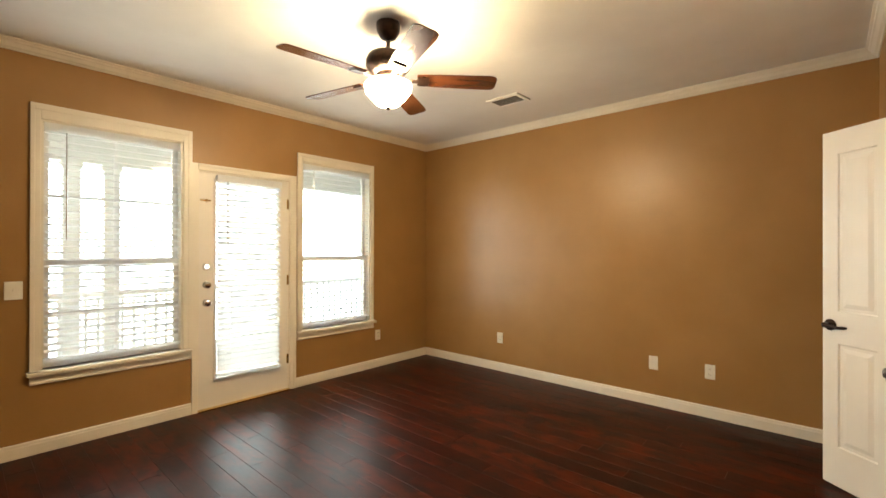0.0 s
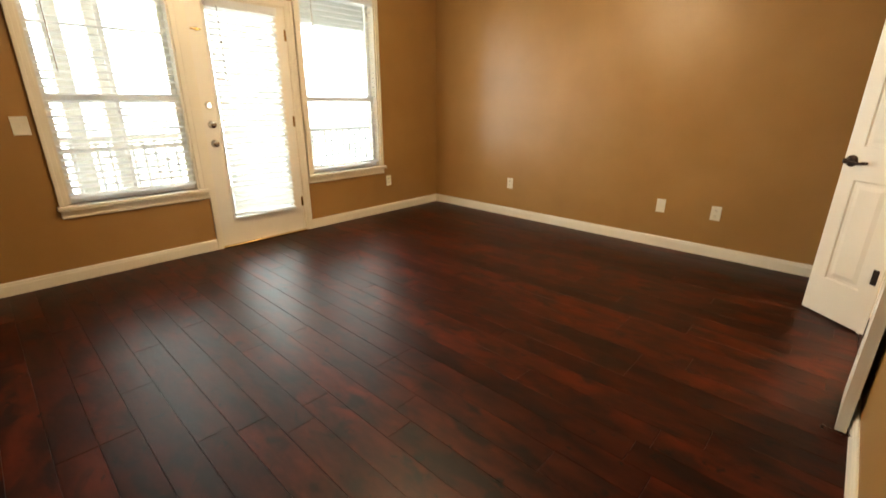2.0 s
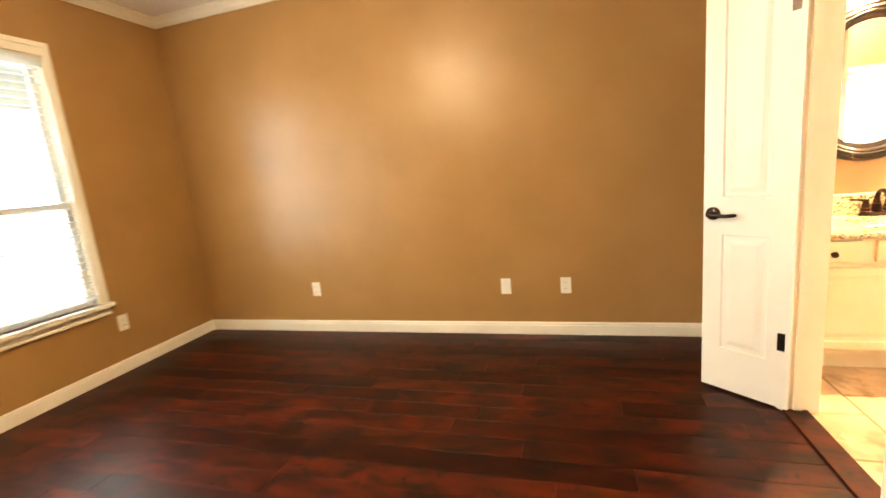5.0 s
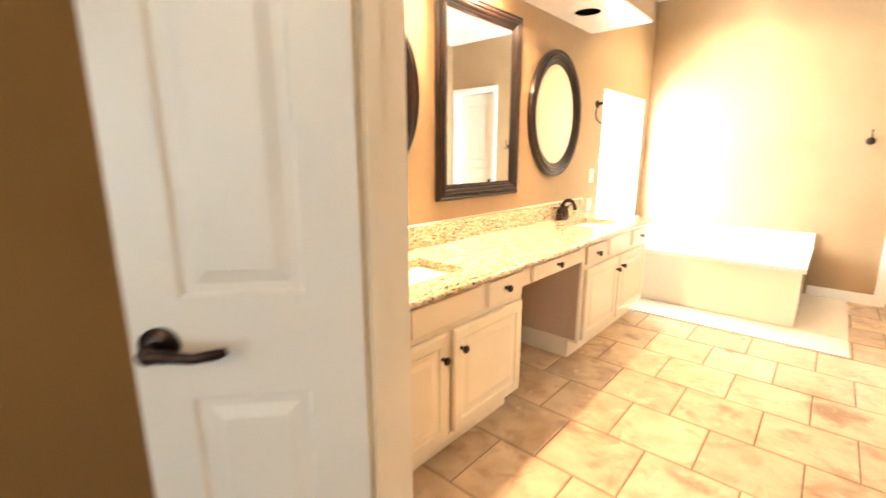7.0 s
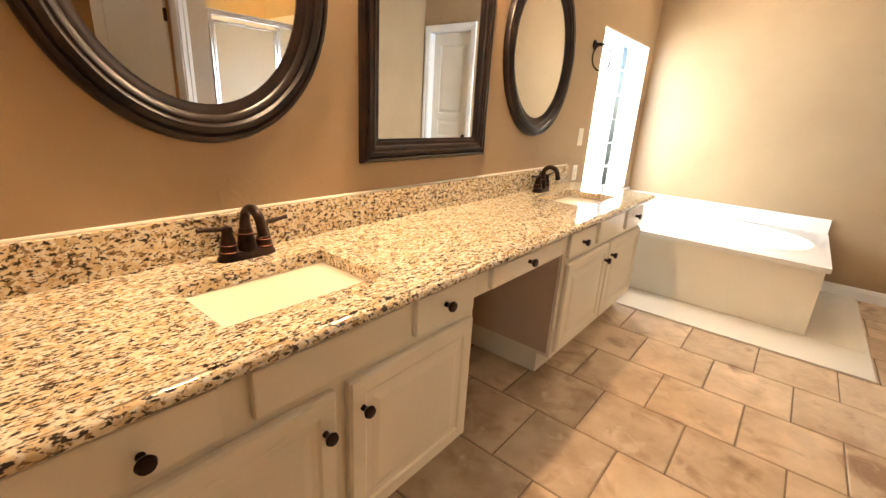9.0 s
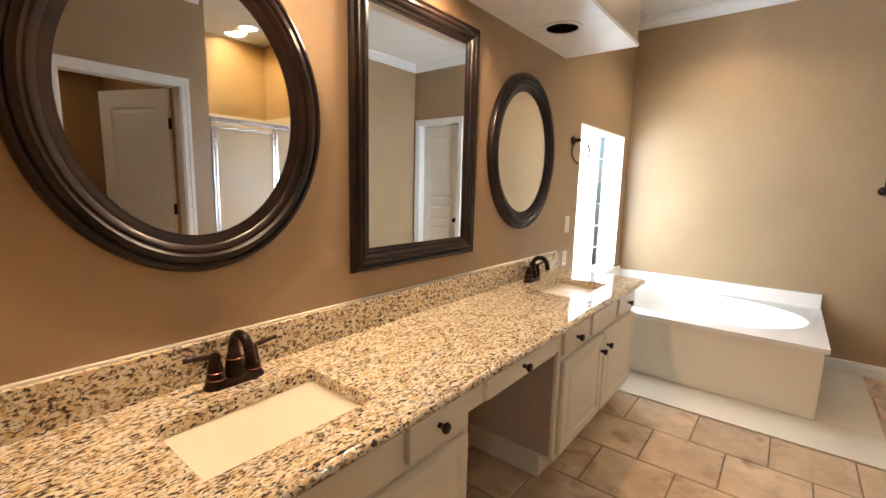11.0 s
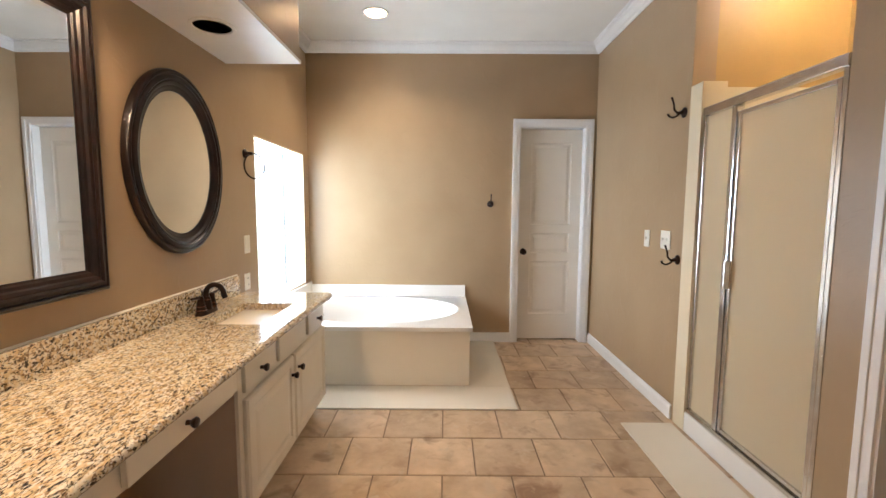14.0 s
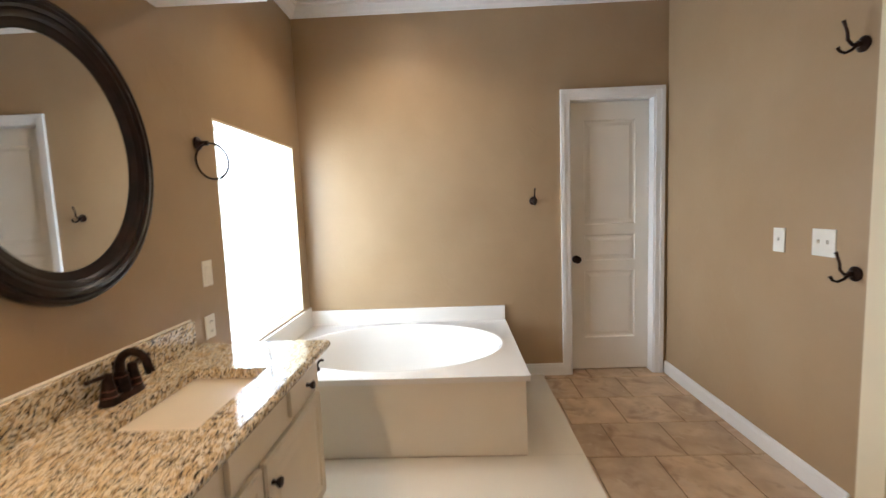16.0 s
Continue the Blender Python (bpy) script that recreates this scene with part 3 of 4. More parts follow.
for z in (0.25, 1.0, 1.72):
    gp("hinge", boxes((-0.004, GD[1] - 0.022, z, 0.003, GD[1] - 0.004, z + 0.09)), M_BRASS)
blind(ga - 0.012, gb + 0.012, 0.225, 1.955, 0.032, "white slatted blind hung on the garden door", tilt=42, wand=0.55, skew=-2.5, pitch=0.046)


# ---- panelled doors ----
def panel_door(bm_leaf, w, h, t, panels, side=(1, -1)):
    """A leaf from x 0..w, y -t/2..t/2 with sunk panels (x0, x1, z0, z1)."""
    xs = sorted({0, w, *[p[0] for p in panels], *[p[1] for p in panels]})
    zs = sorted({0, h, *[p[2] for p in panels], *[p[3] for p in panels]})
    add_box(bm_leaf, 0, -t / 2 + 0.008, 0, w, t / 2 - 0.008, h)
    for s in (1, -1):
        lo, hi = sorted((s * (t / 2 - 0.008), s * t / 2))
        px0, px1 = min(p[0] for p in panels), max(p[1] for p in panels)
        add_box(bm_leaf, 0, lo, 0, px0, hi, h)
        add_box(bm_leaf, px1, lo, 0, w, hi, h)
        edges = [0] + [z for p in sorted(panels, key=lambda q: q[2]) for z in p[2:]] + [h]
        for a, b in zip(edges[::2], edges[1::2]):
            add_box(bm_leaf, px0, lo, a, px1, hi, b)
    return bm_leaf


def raised_panels(w, h, t, panels):
    out = []
    for x0, x1, z0, z1 in panels:
        for s in (1, -1):
            bm = bmesh.new()
            lo, hi = s * (t / 2 - 0.0085), s * (t / 2 - 0.001)
            rings = []
            for inset, y in ((0.0, hi), (0.006, lo + s * 0.001), (0.022, lo + s * 0.001), (0.045, hi)):
                rings.append([bm.verts.new((x, y, z)) for x, z in ((x0 + inset, z0 + inset), (x1 - inset, z0 + inset), (x1 - inset, z1 - inset), (x0 + inset, z1 - inset))])
            for a, b in zip(rings, rings[1:]):
                for i in range(4):
                    bm.faces.new((a[i], a[(i + 1) % 4], b[(i + 1) % 4], b[i]))
            bm.faces.new(rings[-1])
            out.append(bm)
    return out


def lever(parent, x, z, t, way):
    """Lever handles on both faces; way: the side they point to along x."""
    for s in (1, -1):
        turn = Matrix.Rotation(radians(-90 * s), 4, "X")
        bm = lathe([(0.032, 0), (0.032, 0.006), (0.026, 0.011), (0.013, 0.014), (0.012, 0.04), (0.015, 0.045), (0.0, 0.052)], (x, s * t / 2, z), turn, 20)
        y = s * (t / 2 + 0.043)
        tube([(x, y, z), (x + way * 0.03, y, z - 0.002), (x + way * 0.07, y + s * 0.004, z - 0.006), (x + way * 0.105, y, z - 0.002), (x + way * 0.118, y - s * 0.004, z)], [0.011, 0.010, 0.0085, 0.009, 0.006], bm)
        part("lever_handle", bm, M_BRONZE, parent, "dark bronze lever handle", True)


LH, LT = 1.995, 0.035


def narrow_leaf(name, LW, m, label):
    LP = [(0.095, LW - 0.085, 0.22, 0.80), (0.095, LW - 0.085, 0.98, LH - 0.13)]
    d = thing(name, m, label, "door", "bathroom double doors", "structure")
    part("leaf", panel_door(bmesh.new(), LW, LH, LT, LP), M_DOOR, d)
    for bm in raised_panels(LW, LH, LT, LP):
        part("panel", bm, M_DOOR, d)
    lever(d, LW - 0.045, 0.90, LT, -1)
    for z in (0.28, 1.72):
        part("hinge", boxes((0.02, -0.0205, z, 0.05, 0.0205, z + 0.085), bevel=0.002), M_BRONZE, d, "dark bronze hinge")
    return d


narrow_leaf("door_2", 0.378, pose(4.125, -0.893, 0.012, 0, 0, 139), "narrow white panelled door leaf standing open, dark lever handle")
narrow_leaf("door_3", 0.345, pose(4.078, -1.618, 0.012, 0, 0, 267), "narrow white panelled door leaf folded back to the wall")
df = thing("door_frame_1", (4.155, (DO[0] + DO[1]) / 2, 0), "cream painted frame of the double doorway", "door frame", kind="structure")


def dfp(n, bm, m, lab=""):
    bmesh.ops.transform(bm, matrix=Matrix.Translation((-4.155, -(DO[0] + DO[1]) / 2, 0)), verts=bm.verts)
    return part(n, bm, m, df, lab)


dfp("jamb", boxes((4.098, DO[0], 0, 4.24, DO[0] + 0.016, DO[2]), (4.098, DO[1] - 0.016, 0, 4.24, DO[1], DO[2]), (4.098, DO[0] + 0.016, DO[2] - 0.016, 4.24, DO[1] - 0.016, DO[2]),
                  (4.14, DO[0] + 0.016, 0, 4.175, DO[0] + 0.026, DO[2] - 0.016), (4.14, DO[1] - 0.026, 0, 4.175, DO[1] - 0.016, DO[2] - 0.016)), M_TRIM)
dfp("casing", casing(bmesh.new(), "y", 4.10, -1, DO[0] + 0.004, DO[1] - 0.004, 0, DO[2] - 0.004), M_TRIM)
dfp("casing", casing(bmesh.new(), "y", 4.238, 1, DO[0] + 0.004, DO[1] - 0.004, 0, DO[2] - 0.004), M_TRIM)
dfp("threshold", boxes((4.10, DO[0] + 0.016, 0, 4.20, DO[1] - 0.016, 0.012), bevel=0.004), M_PLANK, "dark wood threshold strip")
ds = thing("door_stop", (4.086, -2.03, 0.045), "small spring door stop on the baseboard", "door stop")
part("spring", tube([(-0.002 - 0.0035 * i, 0.006 * math.cos(i * 1.6), 0.006 * math.sin(i * 1.6)) for i in range(22)], 0.0016, segs=6), M_BRONZE, ds)
part("tip", lathe([(0.0, 0.012), (0.007, 0.01), (0.008, 0.0)], (-0.078, 0, 0), Matrix.Rotation(radians(-90), 4, "Y"), 12), M_BRONZE, ds, "", True)

# linen closet door in the east wall and dressing closet door in the south wall
cw, ch = CD[1] - CD[0] - 0.03, CD[2] - 0.03
c4 = thing("door_4", pose(8.70, CD[1] - 0.015, 0.012, 0, 0, -90), "white three-panel closet door, closed, with dark knob", "door", kind="structure")
CP = [(0.115, cw - 0.10, 0.25, 0.77), (0.115, cw - 0.10, 0.85, 1.045), (0.115, cw - 0.10, 1.125, ch - 0.13)]
part("leaf", panel_door(bmesh.new(), cw, ch, 0.035, CP), M_DOOR, c4)
for bm in raised_panels(cw, ch, 0.035, CP):
    part("panel", bm, M_DOOR, c4)
part("knob", lathe([(0.03, 0), (0.03, 0.006), (0.012, 0.01), (0.011, 0.03), (0.024, 0.038), (0.028, 0.05), (0.02, 0.06), (0, 0.063)], (0.052, -0.0175, 0.865), Matrix.Rotation(radians(90), 4, "X"), 20), M_BRONZE, c4, "dark bronze round knob", True)
f4 = thing("door_frame_2", (8.605, (CD[0] + CD[1]) / 2, 0), "white painted frame of the closet door", "door frame", kind="structure")
bm = casing(bmesh.new(), "y", 8.605, -1, CD[0] + 0.004, CD[1] - 0.004, 0, CD[2] - 0.004, w=0.066)
bmesh.ops.transform(bm, matrix=Matrix.Translation((-8.605, -(CD[0] + CD[1]) / 2, 0)), verts=bm.verts)
part("casing", bm, M_WHITE_TRIM, f4)
bm = boxes((8.603, CD[0], 0, 8.765, CD[0] + 0.013, CD[2]), (8.603, CD[1] - 0.013, 0, 8.765, CD[1], CD[2]), (8.603, CD[0] + 0.013, CD[2] - 0.013, 8.765, CD[1] - 0.013, CD[2]))
bmesh.ops.transform(bm, matrix=Matrix.Translation((-8.605, -(CD[0] + CD[1]) / 2, 0)), verts=bm.verts)
part("jamb", bm, M_WHITE_TRIM, f4)
whole("wall_linen_closet", boxes((8.80, -2.8, 0, 8.9, -1.7, 2.9)), M_BATH_WALL, "plain wall behind the closet door", "wall", "structure")
f5 = thing("door_frame_3", (5.45, SY, 0), "white painted frame of the dressing closet doorway", "door frame", kind="structure")
bm = casing(bmesh.new(), "x", SY, 1, 5.074, 5.831, 0, 2.046)
bmesh.ops.transform(bm, matrix=Matrix.Translation((-5.45, -SY, 0)), verts=bm.verts)
part("casing", bm, M_WHITE_TRIM, f5)
part("jamb", boxes((-0.38, -0.132, 0, -0.366, 0.002, 2.05), (0.371, -0.132, 0, 0.385, 0.002, 2.05), (-0.366, -0.132, 2.036, 0.371, 0.002, 2.05)), M_WHITE_TRIM, f5)
d5 = thing("door_5", pose(5.795, -2.775, 0.012, 0, 0, 246), "white panelled closet door standing open", "door", kind="structure")
DP = [(0.12, 0.60, 0.25, 0.80), (0.12, 0.60, 0.98, 1.88)]
part("leaf", panel_door(bmesh.new(), 0.72, 2.02, 0.035, DP), M_DOOR, d5)
for bm in raised_panels(0.72, 2.02, 0.035, DP):
    part("panel", bm, M_DOOR, d5)
for z in (0.25, 1.0, 1.7):
    part("hinge", boxes((-0.012, -0.02, z, 0.004, 0.024, z + 0.09), bevel=0.002), M_BRONZE, d5, "dark bronze hinge")
lever(d5, 0.665, 0.90, 0.035, -1)


# ---- plates, vent ----
def plate(name, m, label, kind, w=0.072, h=0.116):
    """A wall plate facing local -y."""
    p = thing(name, m, label, name.replace("_", " "))
    part("cover", boxes((-w / 2, -0.006, -h / 2, w / 2, 0, h / 2), bevel=0.002), M_PLATE, p)
    gangs = [0] if w < 0.1 else [-0.023, 0.023]
    for g in gangs:
        if kind == "outlet":
            for z in (-0.022, 0.022):
                part("socket", lathe([(0.016, 0), (0.016, 0.002), (0, 0.002)], (g, -0.006, z), Matrix.Rotation(radians(90), 4, "X"), 16), M_PLATE, p)
                part("slot", boxes((g - 0.007, -0.0092, z - 0.004, g - 0.005, -0.008, z + 0.006), (g + 0.005, -0.0092, z - 0.004, g + 0.007, -0.008, z + 0.006)), M_BRONZE, p, "dark outlet slots")
        elif kind == "jack":
            part("jack", boxes((g - 0.008, -0.009, -0.008, g + 0.008, -0.006, 0.008), bevel=0.001), M_PLATE, p)
        elif kind == "rocker":
            part("rocker", boxes((g - 0.016, -0.0105, -0.033, g + 0.016, -0.006, 0.033), bevel=0.0015), M_PLATE, p)
        else:
            part("toggle", boxes((g - 0.005, -0.016, -0.004, g + 0.005, -0.006, 0.012), bevel=0.001), M_PLATE, p)
    return p


plate("wall_outlet", pose(1.14, 0, 0.365), "white outlet plate on the tan wall", "outlet")
plate("wall_outlet", pose(2.725, 0, 0.365), "cream cable jack plate on the tan wall", "jack")
plate("wall_outlet", pose(3.147, 0, 0.365), "white outlet plate on the tan wall", "outlet")
plate("wall_outlet", pose(0, -0.795, 0.363, 0, 0, 90), "white outlet plate below the window", "outlet")
plate("light_switch", pose(0, -3.76, 1.07, 0, 0, 90), "cream toggle switch plate beside the window", "toggle", w=0.085)
plate("light_switch", pose(7.488, SY, 1.093, 0, 0, 180), "white toggle switch plate on the beige wall", "toggle")
plate("light_switch", pose(7.235, SY, 1.10, 0, 0, 180), "white double switch plate on the beige wall", "toggle", w=0.116)
plate("light_switch", pose(7.287, 0.06, 1.053, 0, 0, 0), "white rocker switch plate beside the window", "rocker")
plate("wall_outlet", pose(7.273, 0.06, 0.81, 0, 0, 0), "white outlet plate above the counter", "outlet", h=0.105)

vent = thing("ceiling_vent", (1.743, -0.77, BED_H), "white metal air vent in the bedroom ceiling", "air vent")
part("frame", boxes((-0.16, -0.11, -0.012, 0.16, -0.075, 0), (-0.16, 0.075, -0.012, 0.16, 0.11, 0), (-0.16, -0.075, -0.012, -0.125, 0.075, 0), (0.125, -0.075, -0.012, 0.16, 0.075, 0), bevel=0.003), M_CEILING, vent)
# thin dark sheet and greyed slats paint the shade inside the vent
part("gap_shade", boxes((-0.125, -0.075, -0.003, 0.125, 0.075, -0.001)), M_CAN_OFF, vent, "flat dark sheet for the shade behind the slats")
for i in range(7):
    part("slat", boxes((-0.124, -0.008, -0.001, 0.124, 0.008, 0.001)), M_VENT_SHADE, vent).matrix_local = pose(0, -0.062 + i * 0.0207, -0.009, 40, 0, 0)

# ---- ceiling fan ----
FX, FY = 1.93, -2.32
fan = thing("ceiling_fan", (FX, FY, BED_H), "dark bronze ceiling fan with wooden blades and a lit bowl", "ceiling fan")
part("canopy", lathe([(0.07, 0), (0.072, -0.02), (0.066, -0.05), (0.045, -0.085), (0.02, -0.1), (0.0, -0.1)]), M_BRONZE, fan, "", True)
part("downrod", lathe([(0.013, -0.09), (0.013, -0.17)], segs=12), M_BRONZE, fan, "", True)
part("motor", lathe([(0.02, -0.155), (0.06, -0.165), (0.115, -0.19), (0.13, -0.22), (0.13, -0.255), (0.105, -0.285), (0.075, -0.30), (0.0, -0.30)], segs=32), M_BRONZE, fan, "", True)
part("light_fitter", lathe([(0.06, -0.295), (0.07, -0.305), (0.06, -0.33), (0.03, -0.345), (0.02, -0.40), (0.0, -0.40)], segs=32), M_BRONZE, fan, "", True)
part("bowl", lathe([(0.128, -0.352), (0.137, -0.368), (0.134, -0.395), (0.112, -0.424), (0.092, -0.447), (0.068, -0.472), (0.028, -0.488), (0.0, -0.490)], segs=40), M_BOWL, fan, "lit frosted glass bowl", True)
part("finial", lathe([(0.012, -0.486), (0.014, -0.493), (0.006, -0.505), (0.0, -0.507)], segs=12), M_BRONZE, fan, "", True)
bm = bmesh.new()
outline = [(0.17, -0.052), (0.30, -0.06), (0.59, -0.068), (0.625, -0.062), (0.64, -0.04), (0.64, 0.04), (0.625, 0.062), (0.59, 0.068), (0.30, 0.06), (0.17, 0.052)]
lo = [bm.verts.new((x, y, -0.003)) for x, y in outline]
hi = [bm.verts.new((x, y, 0.003)) for x, y in outline]
bm.faces.new(lo[::-1]); bm.faces.new(hi)
for i in range(len(lo)):
    j = (i + 1) % len(lo)
    bm.faces.new((lo[i], lo[j], hi[j], hi[i]))
blade_mesh = mesh_of("blade", bm, M_FAN_WOOD)
arm_mesh = mesh_of("blade_arm", boxes((0.09, -0.014, -0.012, 0.20, 0.014, -0.004), (0.17, -0.04, -0.012, 0.24, 0.04, -0.0045), bevel=0.003), M_BRONZE)
for a in (263, 335, 47, 119, 191):
    for nm, me in (("blade", blade_mesh), ("blade_arm", arm_mesh)):
        o = new(nm, me)
        o.parent = fan
        o.matrix_local = Matrix.Translation((0, 0, -0.325)) @ Matrix.Rotation(radians(a), 4, "Z") @ Matrix.Rotation(radians(-12), 4, "X")

# ---- covered porch outside the bedroom ----
whole("porch_floor", boxes((-3.4, -7.5, -0.22, -T, 1.5, -0.12)), M_PORCH_FLOOR, "grey concrete porch floor", "floor", "structure")
whole("porch_ceiling", boxes((-3.0, -7.5, 2.75, -T, 1.5, 2.85)), M_PORCH, "white porch ceiling", "ceiling", "structure")
whole("porch_beam", boxes((-2.85, -7.5, 2.35, -2.65, 1.5, 2.75)), M_PORCH, "white beam along the porch edge", "beam", "structure")
for y in (-6.3, -3.12, -2.74, 1.2):
    col = thing("porch_post", (-2.75, y, -0.12), "square white porch post", "post", "porch posts")
    part("shaft", boxes((-0.08, -0.08, 0.1, 0.08, 0.08, 2.4), bevel=0.006), M_PORCH, col)
    part("plinth", boxes((-0.1, -0.1, 0, 0.1, 0.1, 0.1), bevel=0.006), M_PORCH, col)
    part("capital", boxes((-0.1, -0.1, 2.4, 0.1, 0.1, 2.468), bevel=0.006), M_PORCH, col)
rail = thing("porch_railing", (-2.75, -3, -0.12), "white wooden porch railing with balusters", "railing")
part("top_rail", boxes((-0.035, -4.4, 0.88, 0.035, 4.4, 0.93), bevel=0.006), M_PORCH, rail)
part("bottom_rail", boxes((-0.025, -4.4, 0.1, 0.025, 4.4, 0.14), bevel=0.004), M_PORCH, rail)
bal = mesh_of("baluster", boxes((-0.016, -0.016, 0.14, 0.016, 0.016, 0.88)), M_PORCH)
for i in range(72):
    o = new("baluster", bal)
    o.parent = rail
    o.location = (0, -4.3 + i * 0.12, 0)
whole("ground", boxes((-60, -60, -0.6, -3.4, 60, -0.5)), mat("garden_lawn", (0.05, 0.09, 0.03), (0.09, 0.13, 0.05), rough=0.9, scale=3, bump=0.4), "sunlit lawn beyond the porch", "ground", "structure")
whole("backdrop", boxes((-5.6, -9, -0.5, -5.5, 3.2, 5.5)), M_BACKDROP, "bright hazy daylight beyond the porch", "backdrop", "structure")

whole("backdrop_bath", boxes((6.0, 0.75, -0.3, 9.8, 0.8, 3.2)), glow("bright_bath_daylight", (0.97, 1.0, 1.0), 10), "bright daylight outside the glass block window", "backdrop", "structure")

# ---- vanity ----
FY0, DF = -0.468, -0.486
TO_MY = Matrix.Rotation(radians(90), 4, "X")
CAB_KNOB = [(0.008, 0), (0.007, 0.012), (0.013, 0.018), (0.0165, 0.025), (0.014, 0.031), (0.0, 0.033)]


def front(parent, name, x0, x1, z0, z1, knobs, panel):
    """A drawer front or cabinet door, with its knob."""
    w = 0.018
    bm = boxes((x0, DF, z0, x1, FY0 - 0.0005, z1), bevel=0.005)
    d = part(name, bm, M_CABINET, parent)
    if panel:
        i = 0.052
        b = bmesh.new()
        rings = []
        for inset, y in ((0.0, DF - 0.0005), (0.006, DF - 0.006), (i - 0.008, DF - 0.006), (i, DF - 0.0005)):
            rings.append([b.verts.new((x, y, z)) for x, z in ((x0 + 0.001 + inset, z0 + 0.001 + inset), (x1 - 0.001 - inset, z0 + 0.001 + inset), (x1 - 0.001 - inset, z1 - 0.001 - inset), (x0 + 0.001 + inset, z1 - 0.001 - inset))])
        for p, q in zip(rings, rings[1:]):
            for k in range(4):
                b.faces.new((p[k], p[(k + 1) % 4], q[(k + 1) % 4], q[k]))
        part("door_rim", b, M_CABINET, d)
        j = i + 0.018
        b = bmesh.new()
        rings = [[b.verts.new((x, y, z)) for x, z in ((x0 + s, z0 + s), (x1 - s, z0 + s), (x1 - s, z1 - s), (x0 + s, z1 - s))] for s, y in ((j, DF - 0.0004), (j + 0.022, DF - 0.005))]
        for k in range(4):
            b.faces.new((rings[0][k], rings[0][(k + 1) % 4], rings[1][(k + 1) % 4], rings[1][k]))
        b.faces.new(rings[1])
        part("raised_panel", b, M_CABINET, d)
    for kx, kz in knobs:
        part("knob", lathe(CAB_KNOB, (kx, DF - (0.006 if panel else 0), kz), TO_MY, 16), M_BRONZE, d, "dark round knob", True)


def cabinet(x0, x1, label, drawers, doors):
    c = thing("vanity_cabinet", (0, 0, 0), label, "cabinet", "vanity cabinets")
    b = boxes((x0, FY0, 0.115, x1, 0.055, 0.717))
    part("body", b, M_CABINET, c)
    part("toe_kick", boxes((x0 + 0.015, FY0 + 0.065, 0, x1 - 0.015, 0.055, 0.1148)), M_CABINET, c)
    part("base_strip", boxes((x0, FY0 - 0.004, 0.108, x1, FY0 - 0.0003, 0.126)), M_CABINET, c)
    for d in drawers:
        front(c, "drawer_front", *d[:2], 0.598, 0.706, d[2], False)
    for d in doors:
        front(c, "cabinet_door", *d[:2], 0.132, 0.572, d[2], True)
    return c


cabinet(4.24, 5.362, "cream painted vanity base cabinet under the near sink",
        [(4.27, 4.575, [(4.45, 0.645)]), (4.635, 5.035, []), (5.083, 5.34, [(5.20, 0.66)])],
        [(4.27, 4.818, [(4.783, 0.480)]), (4.855, 5.34, [(4.892, 0.489)])])
cabinet(6.018, 7.105, "cream painted vanity base cabinet beside the bathtub",
        [(6.046, 6.338, [(6.18, 0.65)]), (6.385, 6.74, []), (6.80, 7.09, [(6.955, 0.652)])],
        [(6.046, 6.548, [(6.512, 0.485)]), (6.566, 7.09, [(6.60, 0.495)])])
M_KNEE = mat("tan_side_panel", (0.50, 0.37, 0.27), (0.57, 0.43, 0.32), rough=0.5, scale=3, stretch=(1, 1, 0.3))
kd = thing("makeup_table", (0, 0, 0), "cream painted makeup table apron between the vanity cabinets", "vanity")
part("apron", boxes((5.363, FY0, 0.622, 6.017, FY0 + 0.02, 0.717), (5.363, FY0 + 0.02, 0.64, 6.017, 0.05, 0.65)), M_CABINET, kd)
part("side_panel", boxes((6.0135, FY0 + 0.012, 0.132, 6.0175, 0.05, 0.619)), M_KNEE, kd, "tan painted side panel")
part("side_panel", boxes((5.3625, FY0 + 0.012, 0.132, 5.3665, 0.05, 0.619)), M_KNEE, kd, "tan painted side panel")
front(kd, "drawer_front", 5.44, 5.955, 0.632, 0.706, [(5.677, 0.675)], False)

CT, CB, CF = 0.757, 0.720, -0.499
SA, SB = (4.638, 5.057, -0.382, -0.107), (6.428, 6.872, -0.382, -0.107)
ctr = thing("countertop", (5.7, -0.22, CB), "polished gold granite vanity countertop with black flecks", "countertop")
X0, X1 = 4.24, 7.19
bm = boxes((X0, CF, CB, X1, SA[2], CT), (X0, SA[3], CB, X1, 0.058, CT), (X0, SA[2], CB, SA[0], SA[3], CT), (SA[1], SA[2], CB, SB[0], SA[3], CT), (SB[1], SA[2], CB, X1, SA[3], CT))
bmesh.ops.transform(bm, matrix=Matrix.Translation((-5.7, 0.22, -CB)), verts=bm.verts)
part("slab", bm, M_GRANITE, ctr)
part("edge_nose", tube([(X0 - 5.7, CF + 0.22 - 0.001, 0.0185), (X1 - 5.7, CF + 0.22 - 0.001, 0.0185)], 0.0165, segs=12), M_GRANITE, ctr, "", True)
part("backsplash", boxes((X0 - 5.7, 0.258, CT - CB, 7.13 - 5.7, 0.279, 0.872 - CB), bevel=0.002), M_GRANITE, ctr)
part("caulk_line", tube([(X0 - 5.7, 0.278, 0.874 - CB), (7.13 - 5.7, 0.278, 0.874 - CB)], 0.0055, segs=8), M_TRIM, ctr, "white caulk line along the wall")


